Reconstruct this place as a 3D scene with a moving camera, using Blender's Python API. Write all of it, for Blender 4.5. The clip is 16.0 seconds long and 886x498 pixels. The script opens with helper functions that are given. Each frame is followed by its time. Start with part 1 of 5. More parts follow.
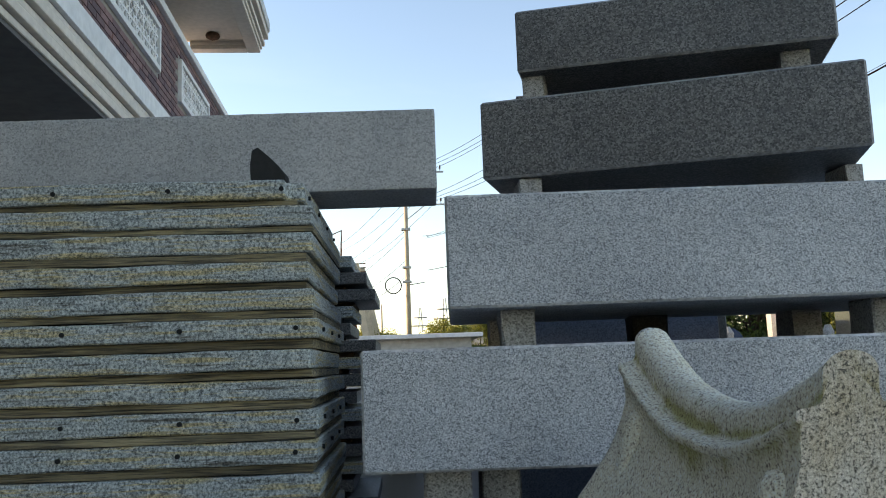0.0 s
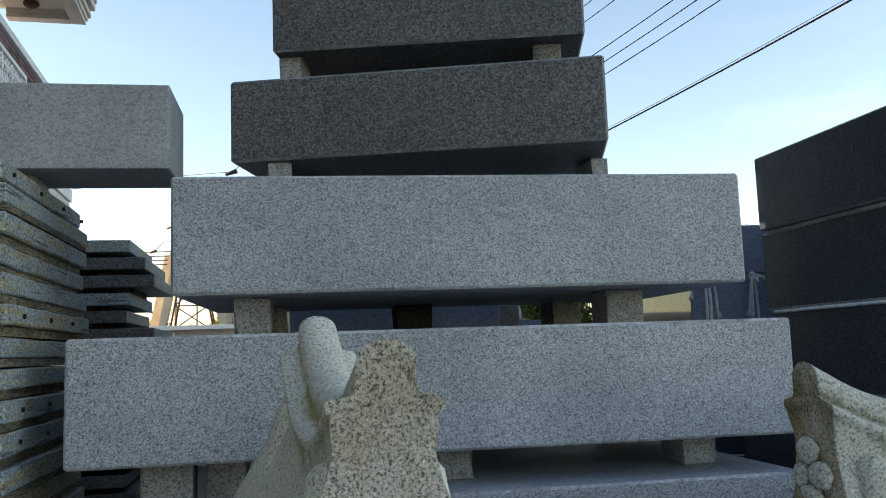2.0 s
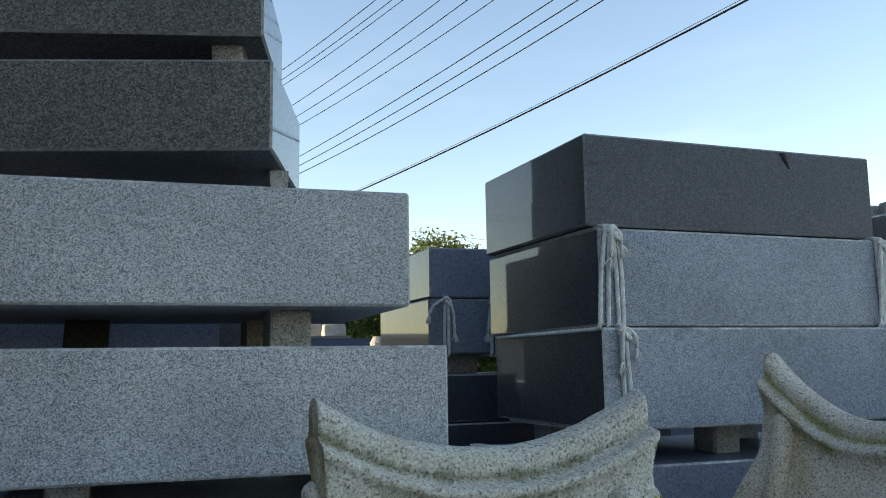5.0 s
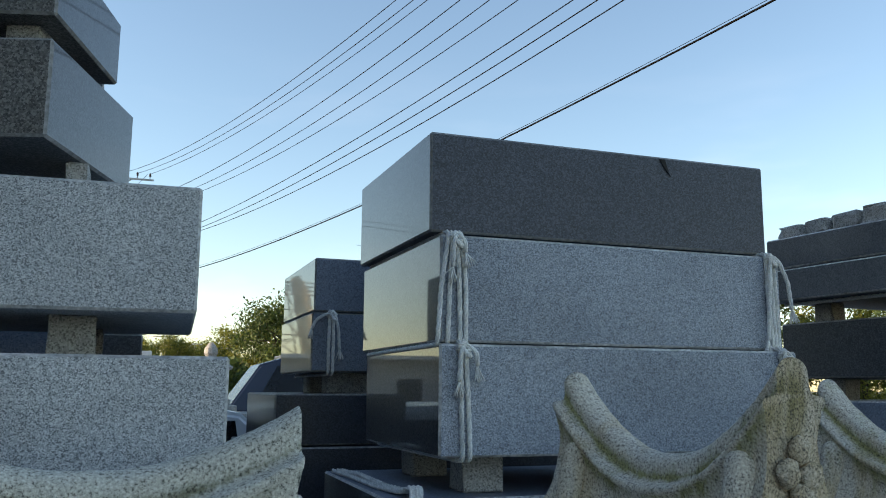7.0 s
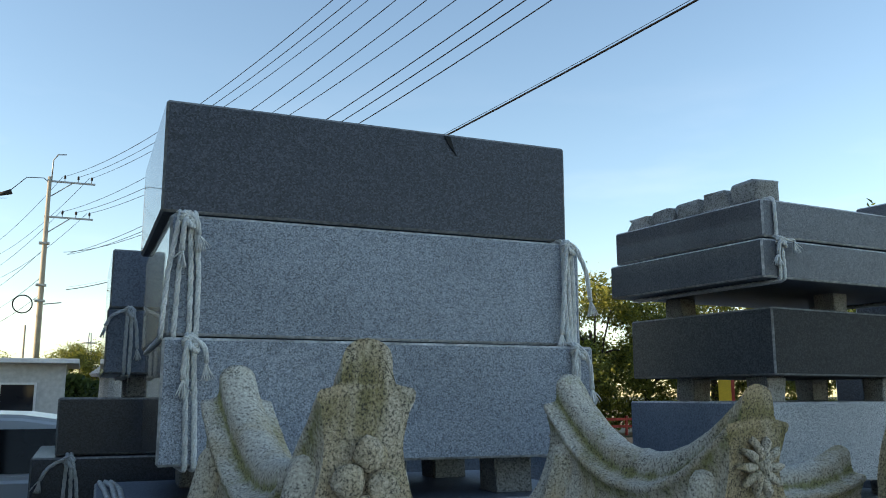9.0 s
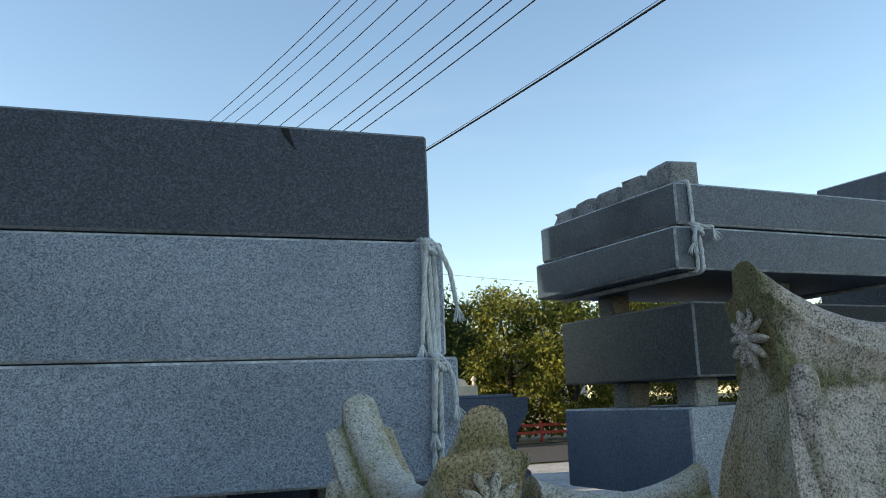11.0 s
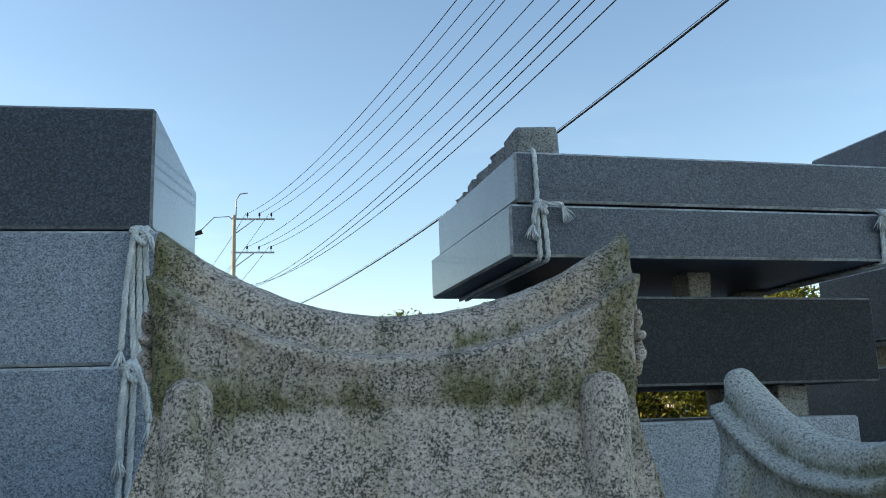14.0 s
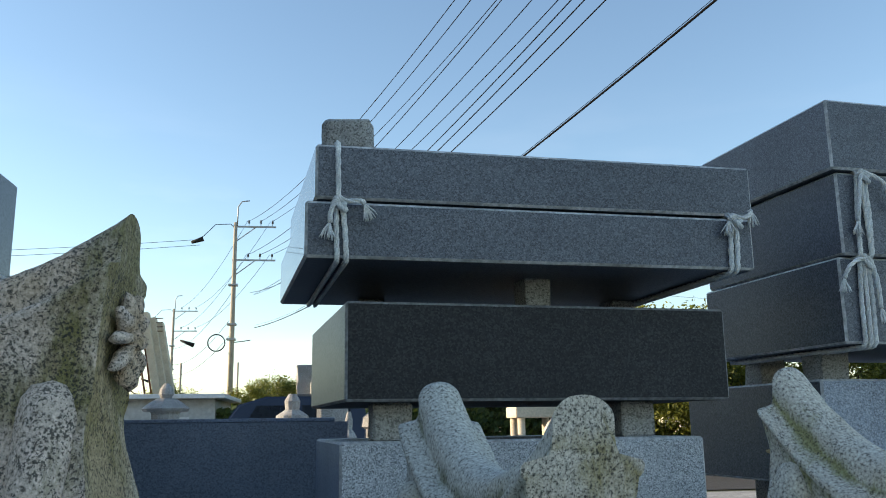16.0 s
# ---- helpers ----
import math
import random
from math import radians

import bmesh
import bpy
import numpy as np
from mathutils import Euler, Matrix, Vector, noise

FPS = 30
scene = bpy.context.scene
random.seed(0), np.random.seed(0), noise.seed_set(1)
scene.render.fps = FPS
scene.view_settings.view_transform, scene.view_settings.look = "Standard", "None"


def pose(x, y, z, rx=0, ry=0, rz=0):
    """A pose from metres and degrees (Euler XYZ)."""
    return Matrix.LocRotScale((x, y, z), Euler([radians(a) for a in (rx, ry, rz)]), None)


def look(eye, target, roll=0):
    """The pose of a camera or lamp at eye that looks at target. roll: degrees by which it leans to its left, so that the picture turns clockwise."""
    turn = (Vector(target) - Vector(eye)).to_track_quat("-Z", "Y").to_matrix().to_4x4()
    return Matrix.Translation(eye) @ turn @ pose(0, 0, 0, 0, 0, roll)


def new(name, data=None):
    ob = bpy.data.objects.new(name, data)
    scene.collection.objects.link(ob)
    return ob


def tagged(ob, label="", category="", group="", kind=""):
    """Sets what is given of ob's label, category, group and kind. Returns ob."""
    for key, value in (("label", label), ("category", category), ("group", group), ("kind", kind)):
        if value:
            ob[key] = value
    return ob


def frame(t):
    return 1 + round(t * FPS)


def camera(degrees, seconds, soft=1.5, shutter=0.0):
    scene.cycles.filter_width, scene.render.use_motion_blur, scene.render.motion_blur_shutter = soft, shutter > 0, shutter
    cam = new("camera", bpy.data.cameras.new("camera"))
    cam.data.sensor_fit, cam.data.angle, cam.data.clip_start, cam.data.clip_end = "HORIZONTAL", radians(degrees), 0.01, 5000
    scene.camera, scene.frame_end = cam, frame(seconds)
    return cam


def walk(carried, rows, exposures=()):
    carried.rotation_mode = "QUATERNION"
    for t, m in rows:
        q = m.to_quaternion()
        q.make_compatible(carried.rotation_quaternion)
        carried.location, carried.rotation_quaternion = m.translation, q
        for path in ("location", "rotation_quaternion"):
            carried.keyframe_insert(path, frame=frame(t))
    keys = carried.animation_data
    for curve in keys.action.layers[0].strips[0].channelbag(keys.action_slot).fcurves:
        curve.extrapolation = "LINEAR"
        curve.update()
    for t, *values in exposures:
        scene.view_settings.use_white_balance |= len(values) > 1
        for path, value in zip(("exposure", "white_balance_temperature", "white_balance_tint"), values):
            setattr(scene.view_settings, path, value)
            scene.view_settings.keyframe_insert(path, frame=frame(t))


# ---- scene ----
cam = camera(54.4, 16.0, soft=1.0)
PATH = [
    (0, (0.119, -0.5, 1.559), (0.206, 1.48, 1.827), -2.0),
    (0.5, (0.27, -0.508, 1.565), (0.347, 1.474, 1.824), -1.8),
    (1, (0.401, -0.507, 1.564), (0.475, 1.474, 1.825), -2.2),
    (1.5, (0.479, -0.504, 1.553), (0.553, 1.478, 1.807), -2.3),
    (2, (0.556, -0.476, 1.544), (0.938, 1.474, 1.778), -2.0),
    (2.3, (0.632, -0.447, 1.54), (1.225, 1.45, 1.765), -2.5),
    (2.5, (0.702, -0.445, 1.553), (1.365, 1.429, 1.77), -2.6),
    (3, (0.79, -0.394, 1.544), (1.529, 1.452, 1.762), -2.7),
    (3.5, (0.833, -0.364, 1.544), (1.549, 1.491, 1.764), -2.3),
    (4, (0.921, -0.393, 1.554), (1.609, 1.472, 1.778), -2.2),
    (4.2, (0.967, -0.4, 1.558), (1.648, 1.467, 1.784), -2.0),
    (4.5, (1.054, -0.421, 1.559), (1.734, 1.445, 1.795), -1.9),
    (5, (1.217, -0.461, 1.553), (1.915, 1.394, 1.818), -0.9),
    (7.3, (2.026, -0.414, 1.529), (2.695, 1.444, 1.85), 0.4),
    (7.5, (2.115, -0.435, 1.53), (2.788, 1.421, 1.853), 0.4),
    (8, (2.295, -0.422, 1.51), (3.122, 1.369, 1.84), -0.2),
    (8.2, (2.37, -0.384, 1.5), (3.186, 1.412, 1.831), 0.2),
    (10.3, (3.076, -0.339, 1.518), (3.734, 1.517, 1.867), -1.7),
    (10.5, (3.147, -0.318, 1.504), (3.797, 1.54, 1.858), -1.5),
    (11, (3.322, -0.28, 1.534), (4.008, 1.565, 1.886), -2.3),
    (11.5, (3.528, -0.275, 1.525), (4.144, 1.594, 1.883), -2.7),
    (12, (3.785, -0.314, 1.532), (4.327, 1.575, 1.902), -2.8),
    (12.5, (3.966, -0.258, 1.527), (4.456, 1.644, 1.902), -2.5),
    (13, (4.138, -0.152, 1.533), (4.562, 1.765, 1.914), -2.2),
    (13.5, (4.394, -0.083, 1.513), (4.76, 1.845, 1.9), -2.3),
    (14, (4.675, -0.117, 1.526), (4.985, 1.822, 1.903), -1.8),
    (14.5, (4.848, -0.088, 1.527), (5.12, 1.855, 1.914), -1.4),
    (15, (5.03, 0.006, 1.542), (5.408, 1.932, 1.929), -1.2),
    (15.2, (5.085, 0.019, 1.535), (5.458, 1.945, 1.925), -1.2),
    (15.5, (5.181, 0.025, 1.529), (5.52, 1.956, 1.926), -1.0),
    (16, (5.351, 0.0, 1.522), (5.634, 1.939, 1.925), -0.8),
]
walk(cam, [(t, look(eye, target, roll)) for t, eye, target, roll in PATH],
     exposures=[(0, 1.66, 7450, 17), (4, 1.62, 7350, 14), (6, 1.40, 6950, 12), (8, 1.30, 6750, 10), (12, 1.32, 6650, 9), (16, 1.25, 6500, 9)])

# ---- light ----
SUN_AZ, SUN_EL = -77.0, 13.0          # degrees from +y towards +x; the house shades the yard
world = bpy.data.worlds.new("world")
scene.world = world
world.use_nodes = True
wn = world.node_tree
sky = wn.nodes.new("ShaderNodeTexSky")
sky.sky_type = "NISHITA"
sky.sun_disc = False
sky.sun_elevation = radians(SUN_EL)
sky.sun_rotation = radians(SUN_AZ)
sky.air_density, sky.dust_density, sky.ozone_density = 1.0, 0.25, 1.5
# thin evening cloud wisps low in the sky
wco = wn.nodes.new("ShaderNodeTexCoord")
wmap = wn.nodes.new("ShaderNodeMapping")
wmap.inputs["Scale"].default_value = (2.4, 2.4, 9.0)
wno = wn.nodes.new("ShaderNodeTexNoise")
wno.inputs["Scale"].default_value = 1.6
wno.inputs["Detail"].default_value = 5.0
wramp = wn.nodes.new("ShaderNodeValToRGB")
wramp.color_ramp.elements[0].position, wramp.color_ramp.elements[1].position = 0.52, 0.84
wramp.color_ramp.elements[1].color = (0.075, 0.075, 0.075, 1)
wmix = wn.nodes.new("ShaderNodeMixRGB")
wmix.inputs["Color2"].default_value = (11.0, 9.8, 9.2, 1)
wn.links.new(wco.outputs["Generated"], wmap.inputs["Vector"])
wn.links.new(wmap.outputs["Vector"], wno.inputs["Vector"])
wn.links.new(wno.outputs["Fac"], wramp.inputs["Fac"])
wsep = wn.nodes.new("ShaderNodeSeparateXYZ")
wlow = wn.nodes.new("ShaderNodeValToRGB")
wlow.color_ramp.elements[0].position, wlow.color_ramp.elements[1].position = 0.20, 0.38
wlow.color_ramp.elements[0].color, wlow.color_ramp.elements[1].color = (1, 1, 1, 1), (0, 0, 0, 1)
wmul = wn.nodes.new("ShaderNodeMath")
wmul.operation = "MULTIPLY"
wn.links.new(wco.outputs["Generated"], wsep.inputs[0])
wn.links.new(wsep.outputs["Z"], wlow.inputs["Fac"])
wn.links.new(wramp.outputs["Color"], wmul.inputs[0])
wn.links.new(wlow.outputs["Color"], wmul.inputs[1])
wn.links.new(wmul.outputs[0], wmix.inputs["Fac"])
wn.links.new(sky.outputs["Color"], wmix.inputs["Color1"])
wn.links.new(wmix.outputs["Color"], wn.nodes["Background"].inputs["Color"])
wn.nodes["Background"].inputs["Strength"].default_value = 0.12
sun_dir = Vector((math.sin(radians(SUN_AZ)) * math.cos(radians(SUN_EL)), math.cos(radians(SUN_AZ)) * math.cos(radians(SUN_EL)), math.sin(radians(SUN_EL))))
sun = new("sun", bpy.data.lights.new("sun", "SUN"))
sun.data.energy, sun.data.angle, sun.data.color = 4.2, radians(0.6), (1.0, 0.80, 0.56)
sun.matrix_world = look(sun_dir * 60, (0, 0, 0))


# ---- materials ----
def mat_base(name):
    m = bpy.data.materials.new(name)
    m.use_nodes = True
    return m, m.node_tree, m.node_tree.nodes["Principled BSDF"]


def ramp_node(nt, stops, interp="LINEAR"):
    r = nt.nodes.new("ShaderNodeValToRGB")
    r.color_ramp.interpolation = interp
    e = r.color_ramp.elements
    while len(e) < len(stops):
        e.new(0.5)
    for k, (p, c) in enumerate(stops):
        e[k].position = p
        e[k].color = (*c, 1) if len(c) == 3 else c
    return r


def tex(nt, kind, scale, vec, detail=3.0, rough=0.55):
    n = nt.nodes.new(kind)
    n.inputs["Scale"].default_value = scale
    if kind == "ShaderNodeTexNoise":
        n.inputs["Detail"].default_value = detail
        n.inputs["Roughness"].default_value = rough
    nt.links.new(vec, n.inputs["Vector"])
    return n


def mix(nt, kind, fac, a, b):
    n = nt.nodes.new("ShaderNodeMixRGB")
    n.blend_type = kind
    for sock, v in (("Fac", fac), ("Color1", a), ("Color2", b)):
        if isinstance(v, (int, float)):
            n.inputs[sock].default_value = v
        elif isinstance(v, tuple):
            n.inputs[sock].default_value = (*v, 1)
        else:
            nt.links.new(v, n.inputs[sock])
    return n.outputs["Color"]


def bump(nt, bsdf, height, strength, dist):
    b = nt.nodes.new("ShaderNodeBump")
    b.inputs["Strength"].default_value = strength
    b.inputs["Distance"].default_value = dist
    nt.links.new(height, b.inputs["Height"])
    nt.links.new(b.outputs["Normal"], bsdf.inputs["Normal"])


def spaced(nt, scale_z=1.0):
    """Object coordinates, shifted for each object so that no two look alike."""
    co = nt.nodes.new("ShaderNodeTexCoord")
    info = nt.nodes.new("ShaderNodeObjectInfo")
    add = nt.nodes.new("ShaderNodeVectorMath")
    add.operation = "ADD"
    mul = nt.nodes.new("ShaderNodeMath")
    mul.operation = "MULTIPLY"
    mul.inputs[1].default_value = 37.0
    nt.links.new(info.outputs["Random"], mul.inputs[0])
    nt.links.new(co.outputs["Object"], add.inputs[0])
    nt.links.new(mul.outputs[0], add.inputs[1])
    return add.outputs[0]


def granite(name, dark, mid, light, rough, grain=170.0, relief=0.25, stain=0.25, coat=0.0):
    """Speckled stone: feldspar, quartz and mica grains, with broad water stains."""
    m, nt, b = mat_base(name)
    v = spaced(nt)
    cells = tex(nt, "ShaderNodeTexVoronoi", grain, v)
    n1 = tex(nt, "ShaderNodeTexNoise", grain * 0.8, v, 4.0, 0.75)
    n2 = tex(nt, "ShaderNodeTexNoise", 2.3, v, 4.0)
    n3 = tex(nt, "ShaderNodeTexNoise", grain * 1.6, v, 2.0)
    sep = nt.nodes.new("ShaderNodeSeparateColor")
    nt.links.new(cells.outputs["Color"], sep.inputs["Color"])
    grains = ramp_node(nt, [(0.0, dark), (0.20, dark), (0.26, mid), (0.66, mid), (0.78, light), (1.0, light)])
    nt.links.new(sep.outputs[0], grains.inputs["Fac"])
    blotch = ramp_node(nt, [(0.38, dark), (0.5, mid), (0.62, light)])
    nt.links.new(n1.outputs["Fac"], blotch.inputs["Fac"])
    col = mix(nt, "MIX", 0.28, grains.outputs["Color"], blotch.outputs["Color"])
    st = ramp_node(nt, [(0.3, (1 - stain,) * 3), (0.7, (1.06, 1.05, 1.03))])
    nt.links.new(n2.outputs["Fac"], st.inputs["Fac"])
    col = mix(nt, "MULTIPLY", 1.0, col, st.outputs["Color"])
    nt.links.new(col, b.inputs["Base Color"])
    rr = ramp_node(nt, [(0.3, (rough - 0.06,) * 3), (0.7, (rough + 0.06,) * 3)])
    nt.links.new(n3.outputs["Fac"], rr.inputs["Fac"])
    nt.links.new(rr.outputs["Color"], b.inputs["Roughness"])
    b.inputs["Coat Weight"].default_value = coat
    b.inputs["Coat Roughness"].default_value = 0.03
    b.inputs["Coat IOR"].default_value = 1.48
    if coat > 0.5:                               # the polish alone gives the gloss
        b.inputs["Specular IOR Level"].default_value = 0.05
    if relief:
        bump(nt, b, n1.outputs["Fac"], relief, 0.002)
    return m


def mossy_stone(name, spots, moss, stain, pale=(1.06, 0.98, 0.96), algae=(0.50, 0.47, 0.26), colony=0.40):
    """Weathered carved granite: fine pale grain, dark pits, green algae below the rim and rusty streaks."""
    m, nt, b = mat_base(name)
    v = spaced(nt)
    streak = nt.nodes.new("ShaderNodeMapping")
    streak.inputs["Scale"].default_value = (1.0, 1.0, 0.32)
    nt.links.new(v, streak.inputs["Vector"])
    n0 = tex(nt, "ShaderNodeTexNoise", 190.0, v, 3.0, 0.7)
    n1 = tex(nt, "ShaderNodeTexNoise", 13.0, streak.outputs["Vector"], 8.0, 0.78)
    n2 = tex(nt, "ShaderNodeTexNoise", 22.0, v, 6.0, 0.7)
    n3 = tex(nt, "ShaderNodeTexNoise", 4.6, streak.outputs["Vector"], 5.0, 0.6)
    n4 = tex(nt, "ShaderNodeTexNoise", 310.0, v, 2.0, 0.6)
    base = ramp_node(nt, [(0.34, (0.10, 0.095, 0.08)), (0.44, (0.42, 0.40, 0.34)), (0.56, (0.55, 0.53, 0.455)), (0.66, (0.68, 0.665, 0.60))])
    nt.links.new(n0.outputs["Fac"], base.inputs["Fac"])
    for e in base.color_ramp.elements:
        e.color = [min(0.82, c * k) for c, k in zip(e.color[:3], pale)] + [1]
    tan = ramp_node(nt, [(stain, (0, 0, 0)), (stain + 0.16, (0.9, 0.9, 0.9))])
    nt.links.new(n3.outputs["Fac"], tan.inputs["Fac"])
    col = mix(nt, "MULTIPLY", tan.outputs["Color"], base.outputs["Color"], (0.76, 0.64, 0.43))
    mo = ramp_node(nt, [(moss, (0, 0, 0)), (moss + 0.20, (0.85, 0.85, 0.85))])
    grown = nt.nodes.new("ShaderNodeAttribute")
    grown.attribute_name = "moss"
    lift = nt.nodes.new("ShaderNodeMath")
    lift.operation = "MULTIPLY_ADD"
    lift.inputs[1].default_value = 0.30
    nt.links.new(grown.outputs["Fac"], lift.inputs[0])
    nt.links.new(n1.outputs["Fac"], lift.inputs[2])
    nt.links.new(lift.outputs[0], mo.inputs["Fac"])
    green = mix(nt, "MULTIPLY", 1.0, base.outputs["Color"], algae)
    col = mix(nt, "MIX", mo.outputs["Color"], col, green)
    # lichen spots come in colonies
    add = nt.nodes.new("ShaderNodeMath")
    add.operation = "MULTIPLY_ADD"
    add.inputs[1].default_value = colony
    nt.links.new(n2.outputs["Fac"], add.inputs[0])
    part_ = nt.nodes.new("ShaderNodeMath")
    part_.operation = "MULTIPLY"
    part_.inputs[1].default_value = 1 - colony
    nt.links.new(n4.outputs["Fac"], part_.inputs[0])
    nt.links.new(part_.outputs[0], add.inputs[2])
    li = ramp_node(nt, [(spots, (0, 0, 0)), (spots + 0.045, (0.85, 0.85, 0.85))])
    nt.links.new(add.outputs[0], li.inputs["Fac"])
    col = mix(nt, "MIX", li.outputs["Color"], col, (0.035, 0.034, 0.030))
    nt.links.new(col, b.inputs["Base Color"])
    b.inputs["Roughness"].default_value = 0.93
    bump(nt, b, n4.outputs["Fac"], 0.6, 0.003)
    return m


def plain(name, colour, rough=0.7, metal=0.0, grain=40.0, amount=0.18, relief=0.1):
    m, nt, b = mat_base(name)
    v = spaced(nt)
    n1 = tex(nt, "ShaderNodeTexNoise", grain, v, 4.0)
    n2 = tex(nt, "ShaderNodeTexNoise", grain * 0.09, v, 4.0)
    r1 = ramp_node(nt, [(0.3, (1 - amount,) * 3), (0.7, (1 + amount * 0.4,) * 3)])
    r2 = ramp_node(nt, [(0.3, (1 - amount,) * 3), (0.7, (1.04,) * 3)])
    nt.links.new(n1.outputs["Fac"], r1.inputs["Fac"])
    nt.links.new(n2.outputs["Fac"], r2.inputs["Fac"])
    col = mix(nt, "MULTIPLY", 1.0, mix(nt, "MULTIPLY", 1.0, r1.outputs["Color"], r2.outputs["Color"]), colour)
    nt.links.new(col, b.inputs["Base Color"])
    b.inputs["Roughness"].default_value = rough
    b.inputs["Metallic"].default_value = metal
    if relief:
        bump(nt, b, n1.outputs["Fac"], relief, 0.003)
    return m


def board_stone(name):
    """Sawn greenish slab edges with rust-coloured drips along their length."""
    m, nt, b = mat_base(name)
    v = spaced(nt)
    mp = nt.nodes.new("ShaderNodeMapping")
    mp.inputs["Scale"].default_value = (1.3, 1.0, 22.0)
    nt.links.new(v, mp.inputs["Vector"])
    n0 = tex(nt, "ShaderNodeTexNoise", 140.0, v, 4.0, 0.75)
    n1 = tex(nt, "ShaderNodeTexNoise", 2.2, mp.outputs["Vector"], 6.0, 0.65)
    base = ramp_node(nt, [(0.36, (0.07, 0.078, 0.08)), (0.5, (0.31, 0.345, 0.345)), (0.63, (0.60, 0.64, 0.63))])
    nt.links.new(n0.outputs["Fac"], base.inputs["Fac"])
    rs = ramp_node(nt, [(0.51, (0, 0, 0)), (0.60, (0.95, 0.95, 0.95))])
    nt.links.new(n1.outputs["Fac"], rs.inputs["Fac"])
    col = mix(nt, "MIX", rs.outputs["Color"], base.outputs["Color"], mix(nt, "MULTIPLY", 1.0, base.outputs["Color"], (1.20, 0.91, 0.50)))
    dk = ramp_node(nt, [(0.34, (0.30, 0.26, 0.22)), (0.43, (1, 1, 1))])
    nt.links.new(n1.outputs["Fac"], dk.inputs["Fac"])
    col = mix(nt, "MULTIPLY", 1.0, col, dk.outputs["Color"])
    nt.links.new(col, b.inputs["Base Color"])
    b.inputs["Roughness"].default_value = 0.85
    bump(nt, b, n0.outputs["Fac"], 0.6, 0.003)
    return m


def leaf_mat(name, a, c):
    m, nt, b = mat_base(name)
    geo = nt.nodes.new("ShaderNodeNewGeometry")
    r = ramp_node(nt, [(0.0, a), (1.0, c)])
    nt.links.new(geo.outputs["Random Per Island"], r.inputs["Fac"])
    nt.links.new(r.outputs["Color"], b.inputs["Base Color"])
    b.inputs["Roughness"].default_value = 0.6
    b.inputs["Subsurface Weight"].default_value = 0.0
    tr = nt.nodes.new("ShaderNodeBsdfTranslucent")
    nt.links.new(r.outputs["Color"], tr.inputs["Color"])
    mx = nt.nodes.new("ShaderNodeMixShader")
    mx.inputs[0].default_value = 0.35
    out = nt.nodes["Material Output"]
    nt.links.new(b.outputs[0], mx.inputs[1])
    nt.links.new(tr.outputs[0], mx.inputs[2])
    nt.links.new(mx.outputs[0], out.inputs["Surface"])
    return m


M_LIGHT = granite("pale_granite", (0.095, 0.103, 0.118), (0.418, 0.438, 0.468), (0.73, 0.75, 0.775), 0.62, 320.0)
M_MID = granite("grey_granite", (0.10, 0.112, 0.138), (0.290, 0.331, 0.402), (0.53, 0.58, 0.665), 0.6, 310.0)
M_SLATE = granite("slate_grey_granite", (0.052, 0.057, 0.071), (0.116, 0.128, 0.157), (0.215, 0.232, 0.268), 0.5, 260.0)
M_DARK = granite("charcoal_granite", (0.032, 0.032, 0.032), (0.118, 0.117, 0.116), (0.255, 0.251, 0.246), 0.55, 190.0, 0.35, 0.35)
M_BLACK = granite("black_granite", (0.010, 0.010, 0.011), (0.024, 0.024, 0.026), (0.05, 0.05, 0.052), 0.75, 190.0, 0.15, 0.3)
M_POLISH = granite("polished_dark_granite", (0.026, 0.028, 0.033), (0.056, 0.060, 0.069), (0.098, 0.103, 0.114), 0.32, 200.0, 0.0, 0.2, 0.8)
M_HONED = granite("honed_dark_granite", (0.022, 0.024, 0.028), (0.05, 0.054, 0.062), (0.09, 0.095, 0.105), 0.42, 170.0, 0.0, 0.2)
M_NAVY = granite("dark_navy_honed_granite", (0.018, 0.022, 0.032), (0.038, 0.045, 0.064), (0.064, 0.074, 0.098), 0.42, 200.0, 0.0, 0.2, 0.3)
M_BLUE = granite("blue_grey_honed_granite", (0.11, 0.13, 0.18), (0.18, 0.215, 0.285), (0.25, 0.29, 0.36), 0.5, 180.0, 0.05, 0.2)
M_TOP = granite("blue_charcoal_granite", (0.019, 0.022, 0.030), (0.049, 0.057, 0.082), (0.106, 0.119, 0.158), 0.5, 215.0, 0.1, 0.2)
M_SLATE_H = granite("honed_slate_granite", (0.085, 0.09, 0.10), (0.135, 0.142, 0.155), (0.19, 0.198, 0.212), 0.40, 220.0, 0.0, 0.25, 0.85)
M_EDGE = plain("bruised_stone_edge", (0.68, 0.68, 0.68), 0.8, 0, 60.0, 0.5)
M_EDGE_D = plain("bruised_dark_edge", (0.34, 0.34, 0.34), 0.7, 0, 60.0, 0.5)
M_ROUGH = granite("split_granite", (0.16, 0.157, 0.15), (0.42, 0.41, 0.395), (0.60, 0.59, 0.57), 0.9, 210.0, 0.8, 0.45)
M_MOSSY = mossy_stone("mossy_carved_granite", 0.530, 0.535, 0.53, (1.18, 1.03, 1.01), (0.22, 0.25, 0.06), 0.36)
M_CLEAN = mossy_stone("weathered_carved_granite", 0.58, 0.545, 0.47, (1.28, 1.22, 1.19), (0.40, 0.41, 0.15))
# Cleaner stone, but its base is also raised to paint brighter skylight.
M_CREAM_LIT = mossy_stone("brightened_cream_granite", 0.60, 0.57, 0.62, (1.62, 1.53, 1.44), (0.52, 0.50, 0.20))
M_STAINED = mossy_stone("stained_cream_granite", 0.61, 0.575, 0.60, (1.12, 1.13, 1.15), (0.30, 0.30, 0.19))
